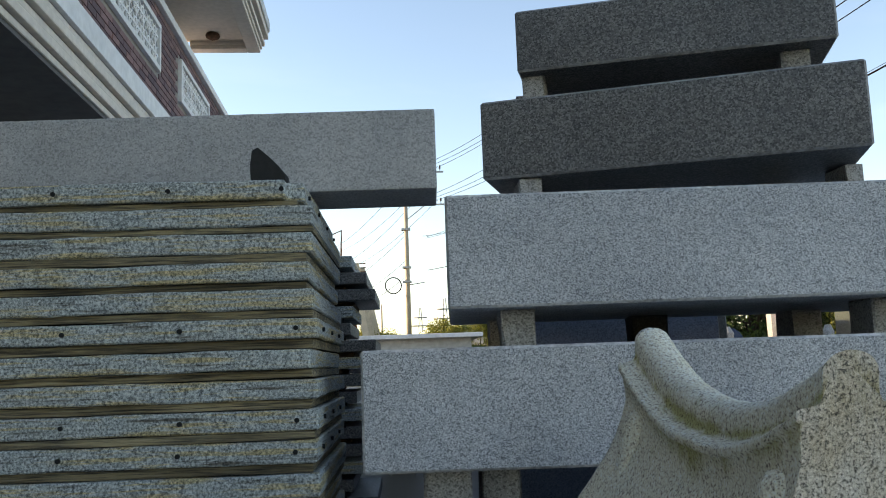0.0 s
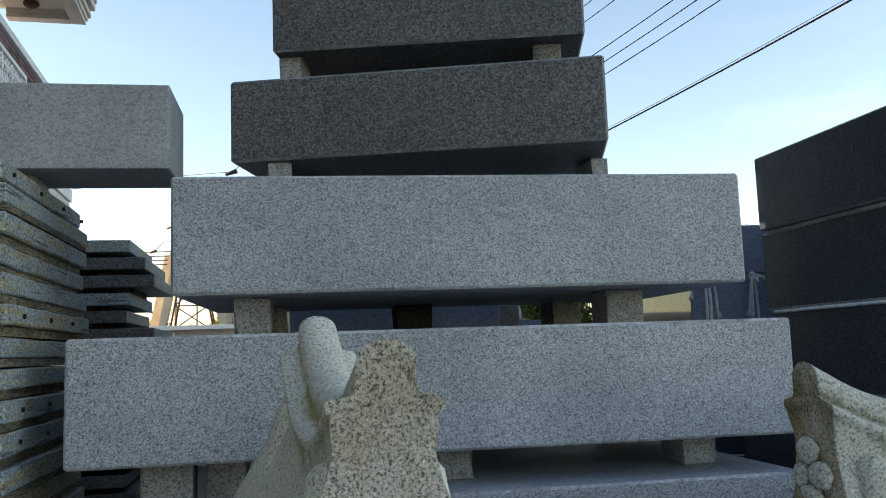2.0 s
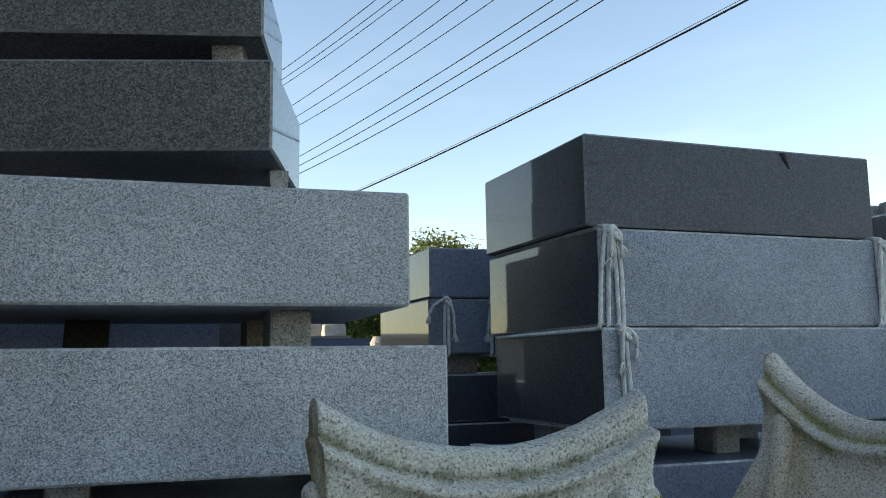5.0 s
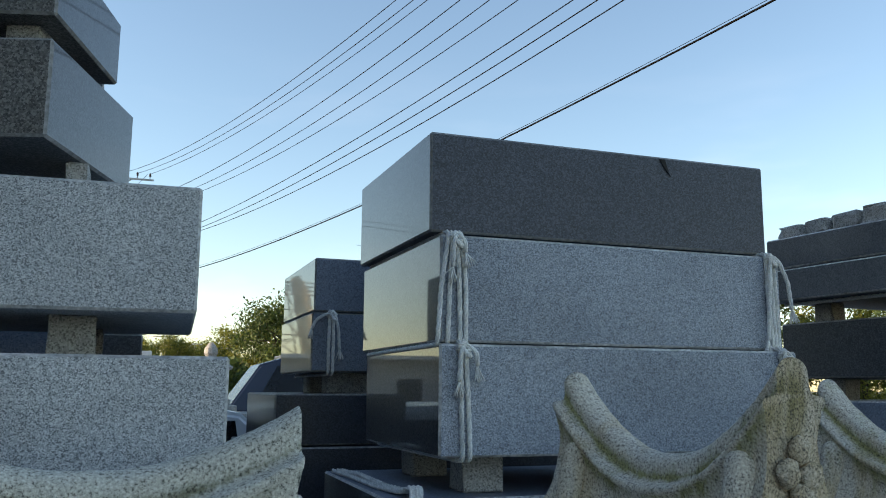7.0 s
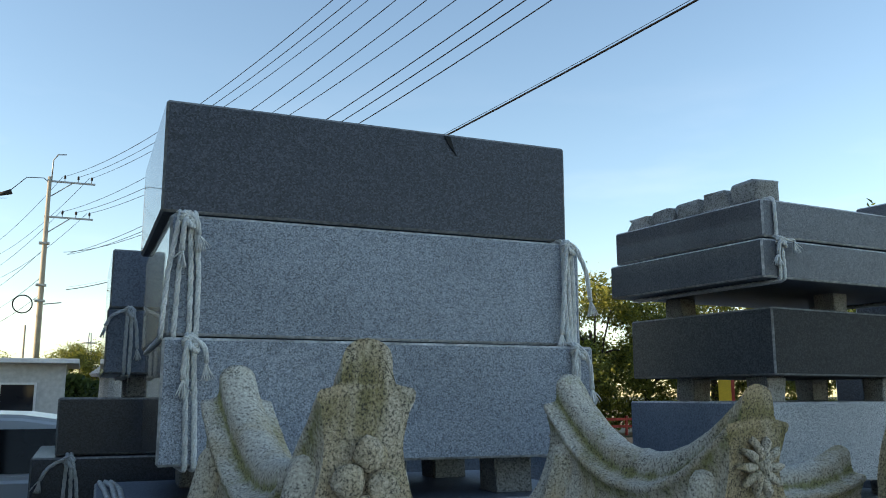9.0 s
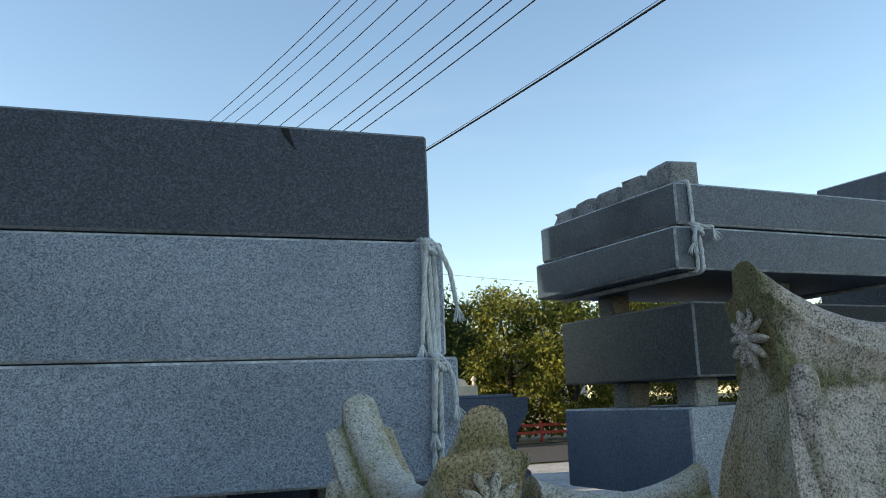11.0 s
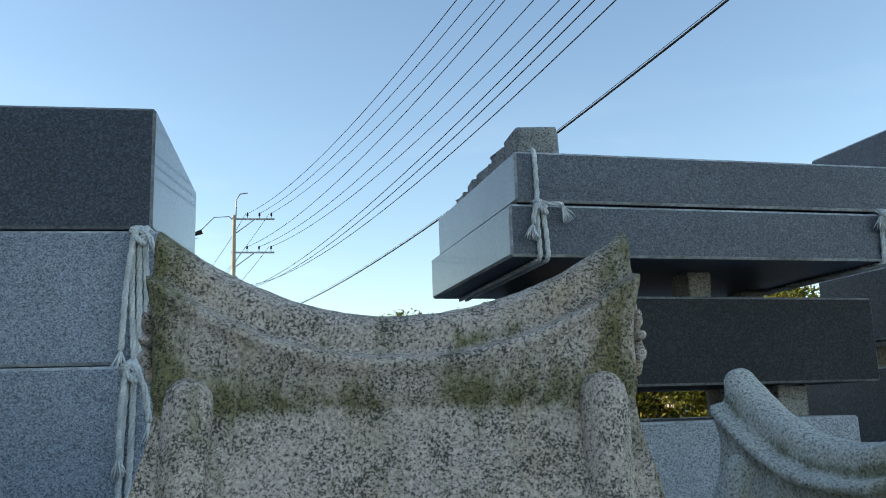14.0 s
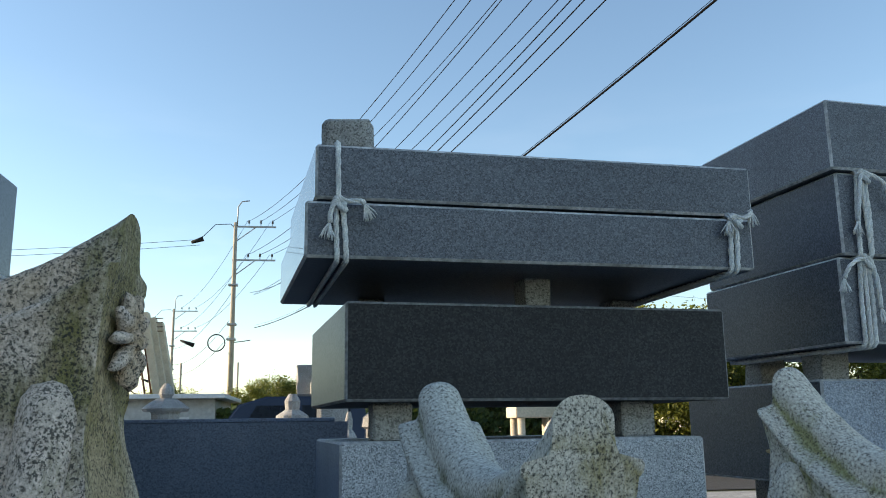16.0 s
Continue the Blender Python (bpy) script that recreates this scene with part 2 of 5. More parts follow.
M_PITTED = mossy_stone("pitted_sawn_granite", 0.565, 0.59, 0.53, (1.20, 1.14, 1.12), (0.52, 0.46, 0.22), 0.10)
M_GROWN = mossy_stone("brown_mossy_sawn_granite", 0.55, 0.50, 0.42, (1.12, 1.04, 0.98), (0.36, 0.34, 0.15), 0.25)
M_BOARD = board_stone("stained_stone_edge")
M_WOOD = plain("weathered_timber", (0.17, 0.10, 0.055), 0.9, 0, 25.0, 0.5, 0.4)


def plank_mat():
    """Grey-weathered timber with ochre grain along its length."""
    m, nt, b = mat_base("ochre_weathered_timber")
    v = spaced(nt)
    mp = nt.nodes.new("ShaderNodeMapping")
    mp.inputs["Scale"].default_value = (2.0, 8.0, 60.0)
    nt.links.new(v, mp.inputs["Vector"])
    n1 = tex(nt, "ShaderNodeTexNoise", 3.0, mp.outputs["Vector"], 7.0, 0.7)
    n2 = tex(nt, "ShaderNodeTexNoise", 2.4, v, 4.0)
    r = ramp_node(nt, [(0.36, (0.035, 0.031, 0.024)), (0.46, (0.15, 0.135, 0.10)), (0.56, (0.32, 0.27, 0.165)), (0.68, (0.31, 0.305, 0.26))])
    nt.links.new(n1.outputs["Fac"], r.inputs["Fac"])
    g = ramp_node(nt, [(0.38, (0.45, 0.42, 0.38)), (0.6, (1.1, 1.05, 0.95))])
    nt.links.new(n2.outputs["Fac"], g.inputs["Fac"])
    nt.links.new(mix(nt, "MULTIPLY", 1.0, r.outputs["Color"], g.outputs["Color"]), b.inputs["Base Color"])
    b.inputs["Roughness"].default_value = 0.9
    bump(nt, b, n1.outputs["Fac"], 0.5, 0.003)
    return m


M_PLANK = plank_mat()
M_ROPE = plain("white_nylon_rope", (0.88, 0.88, 0.86), 0.75, 0, 220.0, 0.3, 0.5)
M_HOLE = plain("drill_hole", (0.012, 0.012, 0.012), 0.95, 0, 30, 0.2, 0)
M_CONC = plain("yard_concrete", (0.45, 0.44, 0.42), 0.92, 0, 9.0, 0.35, 0.3)
M_ASPH = plain("asphalt", (0.055, 0.055, 0.057), 0.9, 0, 60.0, 0.4, 0.4)
M_EARTH = plain("sandy_earth", (0.42, 0.31, 0.19), 0.95, 0, 6.0, 0.35, 0.4)
M_GRASS = plain("dry_grass_field", (0.11, 0.12, 0.05), 0.95, 0, 12.0, 0.5, 0.5)
M_PLASTER = plain("cream_painted_render", (0.66, 0.60, 0.53), 0.75, 0, 16.0, 0.12, 0.05)
M_WHITE = plain("white_painted_trim", (0.74, 0.74, 0.74), 0.6, 0, 14.0, 0.12, 0.03)
# Dark grey: the shadow below the canopy is put into this colour.
M_SHADE_GREY = plain("shade_grey", (0.12, 0.12, 0.12), 0.85, 0, 10.0, 0.2, 0.05)
M_MORTAR = plain("mortar", (0.30, 0.27, 0.25), 0.95, 0, 50.0, 0.2, 0.3)
M_STEEL = plain("galvanised_steel", (0.42, 0.42, 0.42), 0.45, 0.8, 30.0, 0.2, 0.05)
M_POLE = plain("spun_concrete_pole", (0.44, 0.38, 0.29), 0.85, 0, 20.0, 0.2, 0.1)
M_WIRE = plain("black_wire", (0.004, 0.004, 0.005), 0.95, 0, 20, 0.1, 0)
M_WIRE.node_tree.nodes["Principled BSDF"].inputs["Specular IOR Level"].default_value = 0.1
M_RUST = plain("rusty_steel", (0.16, 0.075, 0.04), 0.85, 0.2, 30.0, 0.5, 0.3)
M_CARW = plain("white_car_paint", (0.74, 0.75, 0.76), 0.25, 0, 3.0, 0.03, 0)
M_GLASSD = plain("tinted_car_glass", (0.012, 0.013, 0.018), 0.06, 0, 3.0, 0.05, 0)
M_RUBBER = plain("black_rubber", (0.015, 0.015, 0.015), 0.8, 0, 60, 0.3, 0.1)
M_YELLOW = plain("yellow_plastic", (0.75, 0.50, 0.02), 0.5, 0, 20, 0.1, 0)
M_RED = plain("red_painted_metal", (0.45, 0.05, 0.03), 0.6, 0, 20, 0.2, 0)
M_PALE = plain("cream_stone", (0.66, 0.56, 0.42), 0.8, 0, 30, 0.2, 0.2)
M_BARK = plain("bark", (0.09, 0.065, 0.045), 0.95, 0, 30, 0.5, 0.6)
M_LEAF = leaf_mat("broad_leaf", (0.030, 0.055, 0.014), (0.115, 0.155, 0.032))
# The low sun's yellow on the lit trees is put into this leaf colour.
M_LEAF_Y = leaf_mat("sunlit_yellow_leaf", (0.06, 0.08, 0.012), (0.27, 0.27, 0.035))
M_SHED = plain("pale_metal_sheet", (0.55, 0.56, 0.55), 0.6, 0.1, 8.0, 0.2, 0.05)
M_HILL = plain("far_building_wall", (0.50, 0.45, 0.42), 0.9, 0, 3.0, 0.1, 0)


def brick_mat():
    m, nt, b = mat_base("purple_brown_brick")
    info = nt.nodes.new("ShaderNodeObjectInfo")
    geo = nt.nodes.new("ShaderNodeNewGeometry")
    both = nt.nodes.new("ShaderNodeMath")
    both.operation = "ADD"
    nt.links.new(info.outputs["Random"], both.inputs[0])
    nt.links.new(geo.outputs["Random Per Island"], both.inputs[1])
    fr = nt.nodes.new("ShaderNodeMath")
    fr.operation = "FRACT"
    nt.links.new(both.outputs[0], fr.inputs[0])
    r = ramp_node(nt, [(0.0, (0.085, 0.05, 0.06)), (0.5, (0.15, 0.085, 0.09)), (1.0, (0.22, 0.12, 0.115))])
    nt.links.new(fr.outputs[0], r.inputs["Fac"])
    nt.links.new(r.outputs["Color"], b.inputs["Base Color"])
    b.inputs["Roughness"].default_value = 0.8
    return m


M_BRICK = brick_mat()


# ---- building helpers ----
def mesh_of(name, bm, mats, smooth=False):
    me = bpy.data.meshes.new(name)
    if smooth:
        for f in bm.faces:
            f.smooth = True
    bm.normal_update()
    bm.to_mesh(me)
    bm.free()
    for m in mats if isinstance(mats, (list, tuple)) else [mats]:
        me.materials.append(m)
    return me


def thing(name, label, category, group="", m=None, kind=""):
    ob = new(name)
    ob.empty_display_size = 0.2
    if m is not None:
        ob.matrix_basis = m
    return tagged(ob, label, category, group, kind)


def solid(name, bm, mats, label, category, group="", m=None, kind="", smooth=False):
    ob = new(name, mesh_of(name, bm, mats, smooth))
    if m is not None:
        ob.matrix_basis = m
    return tagged(ob, label, category, group, kind)


def part(name, bm, material, parent, label="", smooth=False):
    ob = new(name, mesh_of(name, bm, material, smooth))
    ob.parent = parent
    return tagged(ob, label)


def add_box(bm, x0, x1, y0, y1, z0, z1, bevel=0.0, mi=0, m=None):
    out = bmesh.ops.create_cube(bm, size=1)
    for v in out["verts"]:
        v.co = Vector((x0 + (v.co.x + 0.5) * (x1 - x0), y0 + (v.co.y + 0.5) * (y1 - y0), z0 + (v.co.z + 0.5) * (z1 - z0)))
    faces = {f for v in out["verts"] for f in v.link_faces}
    for f in faces:
        f.material_index = mi
    verts = out["verts"]
    if bevel:
        edges = list({e for v in verts for e in v.link_edges})
        res = bmesh.ops.bevel(bm, geom=edges, offset=bevel, segments=2, affect="EDGES", profile=0.6)
        verts = list({v for f in res["faces"] for v in f.verts})
    if m is not None:
        bmesh.ops.transform(bm, matrix=m, verts=verts)
    return verts


def box_bm(x0, x1, y0, y1, z0, z1, bevel=0.0, m=None):
    bm = bmesh.new()
    add_box(bm, x0, x1, y0, y1, z0, z1, bevel, 0, m)
    return bm


def add_tube(bm, pts, radius, sides=8, mi=0, caps=True):
    """A round bar along points; radius may be one for each point."""
    pts = [Vector(p) for p in pts]
    rad = radius if isinstance(radius, (list, tuple)) else [radius] * len(pts)
    rings, prev = [], None
    for k, p in enumerate(pts):
        d = (pts[min(k + 1, len(pts) - 1)] - pts[max(k - 1, 0)]).normalized()
        if prev is None:
            a = d.orthogonal().normalized()
        else:
            a = (prev - d * prev.dot(d))
            a = a.normalized() if a.length > 1e-6 else d.orthogonal().normalized()
        prev = a
        c = d.cross(a)
        rings.append([bm.verts.new(p + rad[k] * (math.cos(2 * math.pi * s / sides) * a + math.sin(2 * math.pi * s / sides) * c)) for s in range(sides)])
    for r0, r1 in zip(rings, rings[1:]):
        for s in range(sides):
            f = bm.faces.new((r0[s], r0[(s + 1) % sides], r1[(s + 1) % sides], r1[s]))
            f.smooth = True
            f.material_index = mi
    if caps:
        bm.faces.new(rings[0][::-1]).material_index = mi
        bm.faces.new(rings[-1]).material_index = mi


def tube_bm(pts, radius, sides=8):
    bm = bmesh.new()
    add_tube(bm, pts, radius, sides)
    return bm


def loft(bm, rings, closed=True, caps=True):
    rows = [[bm.verts.new(p) for p in ring] for ring in rings]
    n = len(rows[0])
    for r0, r1 in zip(rows, rows[1:]):
        for s in range(n if closed else n - 1):
            bm.faces.new((r0[s], r0[(s + 1) % n], r1[(s + 1) % n], r1[s]))
    if caps:
        bm.faces.new(rows[0][::-1])
        bm.faces.new(rows[-1])
    return rows


def turned(bm, profile, segments=20, centre=(0, 0)):
    """A solid of revolution from (radius, z) pairs."""
    rings = [[(centre[0] + r * math.cos(2 * math.pi * k / segments), centre[1] + r * math.sin(2 * math.pi * k / segments), z) for k in range(segments)] for r, z in profile]
    loft(bm, rings)


# ---- setting ----
def flat(name, x0, x1, y0, y1, z, mat, label, cat, cuts=1):
    bm = bmesh.new()
    vs = [bm.verts.new(p) for p in ((x0, y0, z), (x1, y0, z), (x1, y1, z), (x0, y1, z))]
    bm.faces.new(vs)
    return solid(name, bm, mat, label, cat, kind="structure")


flat("ground", -1500, 1500, -1500, 1500, -0.02, M_GRASS, "flat dry ground reaching the horizon", "ground")
flat("pavement", -9, 16, -8, 19, 0.0, M_CONC, "grey concrete yard of the stone works", "pavement")
flat("road", -60, 90, 19.5, 27, 0.004, M_ASPH, "grey asphalt road past the yard", "road")
flat("earth_lot", 6, 70, 28.2, 80, 0.01, M_EARTH, "sunlit sandy bare lot", "earth")


# ---- granite slabs ----
def granite_slab(left, right, z0, z1, depth, front, side, edge, label, group, bevel=0.008, far_end=None, skew=0.0):
    """A sawn slab from the ends of its front edge: honed front and back, ends in a material of their own (polished on
    some stacks), bruised arrises.
    """
    a, b = Vector((*left, 0)), Vector((*right, 0))
    w, turn = (b - a).length, math.atan2(b.y - a.y, b.x - a.x)
    bm = bmesh.new()
    add_box(bm, 0, w, 0, depth, 0, z1 - z0)
    for v in bm.verts:                           # a slab need not be sawn square
        v.co.x += skew * v.co.y / depth
    for f in bm.faces:
        n = f.normal
        f.material_index = 3 if n.x > 0.9 else 1 if n.x < -0.9 else 0
    bmesh.ops.bevel(bm, geom=list(bm.edges), offset=bevel, segments=1, affect="EDGES")
    bm.normal_update()
    for f in bm.faces:
        n = f.normal
        if max(abs(n.x), abs(n.y), abs(n.z)) < 0.95:
            f.material_index = 2
    return solid("granite_slab", bm, [front, side, edge, far_end or side], label, "stone slab", group, Matrix.Translation((a.x, a.y, z0)) @ Matrix.Rotation(turn, 4, "Z"))


def spacer(x0, x1, y0, y1, z0, z1, turn=0.0, mat=None, rough=0.006, name="spacer_block", label="small rough granite spacer block between slabs"):
    """A roughly split stub of stone between two slabs."""
    cx, cy = (x0 + x1) / 2, (y0 + y1) / 2
    bm = bmesh.new()
    add_box(bm, -(x1 - x0) / 2, (x1 - x0) / 2, -(y1 - y0) / 2, (y1 - y0) / 2, 0, z1 - z0, 0.008 if rough < 0.01 else 0.02)
    rnd = random.Random(round((x0 * 13 + y0 * 7 + z0 * 3) * 1000))
    for v in bm.verts:
        v.co.x += rnd.uniform(-rough, rough)
        v.co.y += rnd.uniform(-rough, rough)
        if v.co.z > 0.02:
            v.co.z += rnd.uniform(-0.5, 0.5) * max(0, rough - 0.006)
    return solid(name, bm, mat or M_ROUGH, label, "stone block", "spacer blocks", pose(cx, cy, z0, 0, 0, turn))


GA, GB, GC, GD, GE, GF = ("slabs of the tall stack", "slabs of the roped stack", "slabs of the roped table stack", "slabs of the end stack", "slabs of the rear stack", "slabs of the low dark stack")
L_PALE = "pale grey speckled granite slab in a stack"
L_DARK = "charcoal granite slab with polished ends in a stack"
granite_slab((0.554, 2.58), (1.63, 2.281), 2.632, 2.87, 0.62, M_DARK, M_POLISH, M_EDGE_D, L_DARK, GA)
granite_slab((0.406, 2.546), (1.641, 2.150), 2.217, 2.508, 0.72, M_DARK, M_POLISH, M_EDGE_D, L_DARK, GA)
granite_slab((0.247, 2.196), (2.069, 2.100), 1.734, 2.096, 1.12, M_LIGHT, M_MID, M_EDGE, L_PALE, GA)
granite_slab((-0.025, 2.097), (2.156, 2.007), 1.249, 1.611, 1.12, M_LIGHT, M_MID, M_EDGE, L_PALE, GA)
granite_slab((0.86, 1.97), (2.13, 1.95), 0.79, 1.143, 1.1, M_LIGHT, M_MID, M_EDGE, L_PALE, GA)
granite_slab((0.1, 2.02), (2.15, 1.99), 0.36, 0.70, 1.1, M_MID, M_MID, M_EDGE, L_PALE, GA)
for x0, x1, y0, z0, z1, t in ((0.60, 0.68, 2.62, 2.508, 2.632, -15), (1.50, 1.60, 2.40, 2.508, 2.632, -15), (0.60, 0.68, 2.85, 2.508, 2.632, -15), (1.5, 1.6, 2.7, 2.508, 2.632, -15),
                              (0.535, 0.615, 2.52, 2.096, 2.217, 0), (1.68, 1.745, 2.42, 2.096, 2.217, 0), (0.6, 0.7, 2.95, 2.096, 2.217, 0), (1.55, 1.68, 2.85, 2.096, 2.217, 0),
                              (0.43, 0.54, 2.32, 1.611, 1.734, 0), (1.67, 1.80, 2.32, 1.611, 1.734, 0), (0.45, 0.6, 2.95, 1.611, 1.734, 0), (1.68, 1.8, 2.95, 1.611, 1.734, 0),
                              (1.04, 1.15, 2.2, 1.143, 1.249, 0), (1.85, 1.97, 2.2, 1.143, 1.249, 0), (1.0, 1.15, 2.85, 1.143, 1.249, 0), (1.85, 2.0, 2.85, 1.143, 1.249, 0),
                              (0.95, 1.1, 2.15, 0.70, 0.79, 0), (1.9, 2.05, 2.15, 0.70, 0.79, 0), (0.95, 1.1, 2.85, 0.70, 0.79, 0),
                              (0.3, 0.5, 2.2, 0.0, 0.36, 0), (1.8, 2.0, 2.2, 0.0, 0.36, 0), (0.3, 0.5, 2.85, 0.0, 0.36, 0), (1.8, 2.0, 2.85, 0.0, 0.36, 0)):
    spacer(x0, x1, y0, y0 + 0.16, z0, z1, t)
for x0, x1, y0 in ((0.16, 0.3, 2.25), (0.34, 0.46, 2.3)):
    spacer(x0, x1, y0, y0 + 0.2, 0.70, 1.249)

for z0, z1 in ((0.0, 0.44), (0.45, 0.89), (0.90, 1.34), (1.35, 1.93)):
    granite_slab((0.62, 3.60), (1.66, 3.72), z0, z1, 0.6, M_BLUE, M_BLUE, M_EDGE_D, "blue-grey granite slab standing behind the tall stack", "slabs behind the tall stack")
spacer(1.03, 1.18, 2.98, 3.08, 1.611, 1.734, 0, M_BLACK)
# Unseen stand-in for the dark bulk mirrored in the roped slabs' polished ends.
for x0, x1, z0, z1 in ((0.90, 1.96, 0.0, 0.45), (0.92, 1.95, 0.452, 0.90), (0.90, 1.97, 0.902, 1.36), (0.91, 1.96, 1.362, 1.80), (0.92, 1.95, 1.802, 2.25), (0.92, 1.69, 2.252, 2.70), (0.94, 1.68, 2.702, 3.16)):
    granite_slab((x0, 4.42), (x1, 4.42), z0, z1, 0.62, M_HONED, M_HONED, M_EDGE_D, "unseen dark slab stand-in mirrored in polished ends", "slabs of the high dark stack")
granite_slab((2.836, 2.318), (4.247, 2.321), 2.058, 2.412, 0.94, M_TOP, M_POLISH, M_EDGE_D, "charcoal granite slab on top of the roped stack", GB, far_end=M_POLISH)
bm = bmesh.new()
loft(bm, [[(x, y, z) for x, z in ((-0.018, 0.0), (0.006, 0.0), (0.022, -0.05), (0.030, -0.066), (0.018, -0.052), (0.0, -0.03))] for y in (0, 0.003)])
solid("tar_streak", bm, M_RUBBER, "small black tar streak on the charcoal slab", "stain", "", pose(3.78, 2.3155, 2.402))
granite_slab((2.863, 2.285), (4.277, 2.290), 1.682, 2.046, 1.0, M_MID, M_POLISH, M_EDGE, "grey speckled granite slab tied with white rope", GB)
granite_slab((2.856, 2.268), (4.295, 2.240), 1.306, 1.676, 1.0, M_MID, M_POLISH, M_EDGE, "grey speckled granite slab tied with white rope", GB)
granite_slab((2.70, 2.30), (4.36, 2.27), 0.80, 1.175, 1.05, M_BLUE, M_POLISH, M_EDGE, "blue-grey granite slab low in the roped stack", GB)
granite_slab((2.80, 2.30), (4.36, 2.27), 0.32, 0.70, 1.05, M_BLUE, M_POLISH, M_EDGE, "blue-grey granite slab low in the roped stack", GB)
for x0, x1, y0, z0, z1 in ((3.0, 3.15, 2.42, 1.175, 1.306), (4.0, 4.14, 2.42, 1.175, 1.306), (3.0, 3.15, 3.0, 1.175, 1.306), (4.0, 4.14, 3.0, 1.175, 1.306), (3.5, 3.62, 2.5, 1.175, 1.306),
                           (3.0, 3.15, 2.42, 0.70, 0.80), (4.0, 4.14, 2.42, 0.70, 0.80), (3.0, 3.15, 3.0, 0.70, 0.80), (4.0, 4.14, 3.0, 0.70, 0.80),
                           (3.0, 3.15, 2.42, 0.0, 0.32), (4.0, 4.14, 2.42, 0.0, 0.32), (3.0, 3.15, 3.0, 0.0, 0.32), (4.0, 4.14, 3.0, 0.0, 0.32)):
    spacer(x0, x1, y0, y0 + 0.14, z0, z1)

granite_slab((5.335, 2.495), (6.774, 2.608), 2.189, 2.358, 0.98, M_SLATE, M_SLATE_H, M_EDGE, "thin grey granite slab roped to the one below", GC, skew=-0.027)
granite_slab((5.307, 2.480), (6.764, 2.602), 2.008, 2.178, 1.0, M_SLATE, M_SLATE_H, M_EDGE, "thin grey granite slab roped to the one above", GC, skew=-0.027)
granite_slab((5.430, 2.576), (6.700, 2.720), 1.596, 1.895, 0.92, M_BLACK, M_HONED, M_EDGE_D, "black granite block in the roped table stack", GC)
# Blue ends on these three grey blocks: skylight painted as stone colour.
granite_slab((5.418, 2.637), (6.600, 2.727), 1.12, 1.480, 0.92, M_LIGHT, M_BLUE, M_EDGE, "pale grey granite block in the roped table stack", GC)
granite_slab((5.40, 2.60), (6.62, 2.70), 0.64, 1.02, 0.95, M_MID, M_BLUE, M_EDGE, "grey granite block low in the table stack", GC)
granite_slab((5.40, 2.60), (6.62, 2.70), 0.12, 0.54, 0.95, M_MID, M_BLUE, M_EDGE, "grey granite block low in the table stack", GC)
for x0, x1, y0, z0, z1 in ((5.50, 5.60, 3.3, 1.895, 2.008), (6.03, 6.12, 2.80, 1.895, 2.008), (6.5, 6.6, 3.3, 1.895, 2.008),
                           (5.52, 5.64, 2.74, 1.480, 1.596), (6.36, 6.48, 2.84, 1.480, 1.596), (5.55, 5.67, 3.3, 1.480, 1.596), (6.36, 6.48, 3.3, 1.480, 1.596),
                           (5.5, 5.64, 2.8, 1.02, 1.12), (6.36, 6.48, 2.84, 1.02, 1.12), (6.0, 6.1, 3.3, 1.02, 1.12), (5.5, 5.64, 2.8, 0.54, 0.64), (6.36, 6.48, 2.84, 0.54, 0.64), (6.0, 6.1, 3.3, 0.54, 0.64),
                           (5.5, 5.64, 2.8, 0, 0.12), (6.36, 6.48, 2.84, 0, 0.12), (6.0, 6.1, 3.3, 0, 0.12)):
    spacer(x0, x1, y0, y0 + 0.12, z0, z1, 5)
for k in range(5):
    w = (0.150, 0.13, 0.13, 0.12, 0.12)[k]
    spacer(5.358 - 0.012 * k, 5.358 - 0.012 * k + w, 2.56 + 0.185 * k, 2.56 + 0.185 * k + 0.15, 2.358, 2.358 + (0.110, 0.100, 0.09, 0.085, 0.08)[k], 5 + (k * 37 % 11 - 5), None, 0.011, "cube_stone", "small rough-split granite cube on the roped slabs")

granite_slab((7.136, 2.697), (8.55, 2.87), 2.395, 2.655, 0.82, M_SLATE, M_SLATE, M_EDGE, "grey granite slab of the tall end stack", GD)
# Both slabs below have bluer ends: the sky's tint is in their material.
granite_slab((7.160, 2.72), (8.56, 2.89), 2.09, 2.390, 0.85, M_SLATE, M_TOP, M_EDGE, "grey granite slab tied with white rope in the end stack", GD)
granite_slab((7.150, 2.74), (8.56, 2.91), 1.782, 2.086, 0.85, M_SLATE, M_TOP, M_EDGE, "grey granite slab tied with white rope in the end stack", GD)
granite_slab((7.10, 2.839), (8.5, 3.0), 1.30, 1.667, 0.9, M_MID, M_TOP, M_EDGE, "grey granite block low in the end stack", GD)
granite_slab((7.10, 2.84), (8.5, 3.0), 0.80, 1.18, 0.9, M_MID, M_TOP, M_EDGE, "grey granite block low in the end stack", GD)
granite_slab((7.10, 2.84), (8.5, 3.0), 0.30, 0.68, 0.9, M_MID, M_TOP, M_EDGE, "grey granite block low in the end stack", GD)
for z0, z1 in ((1.667, 1.782), (1.18, 1.30), (0.68, 0.80), (0, 0.30)):
    for x0, y0 in ((7.2, 3.0), (8.2, 3.1), (7.2, 3.45), (8.2, 3.55)):
        spacer(x0, x0 + 0.12, y0, y0 + 0.12, z0, z1, 7)

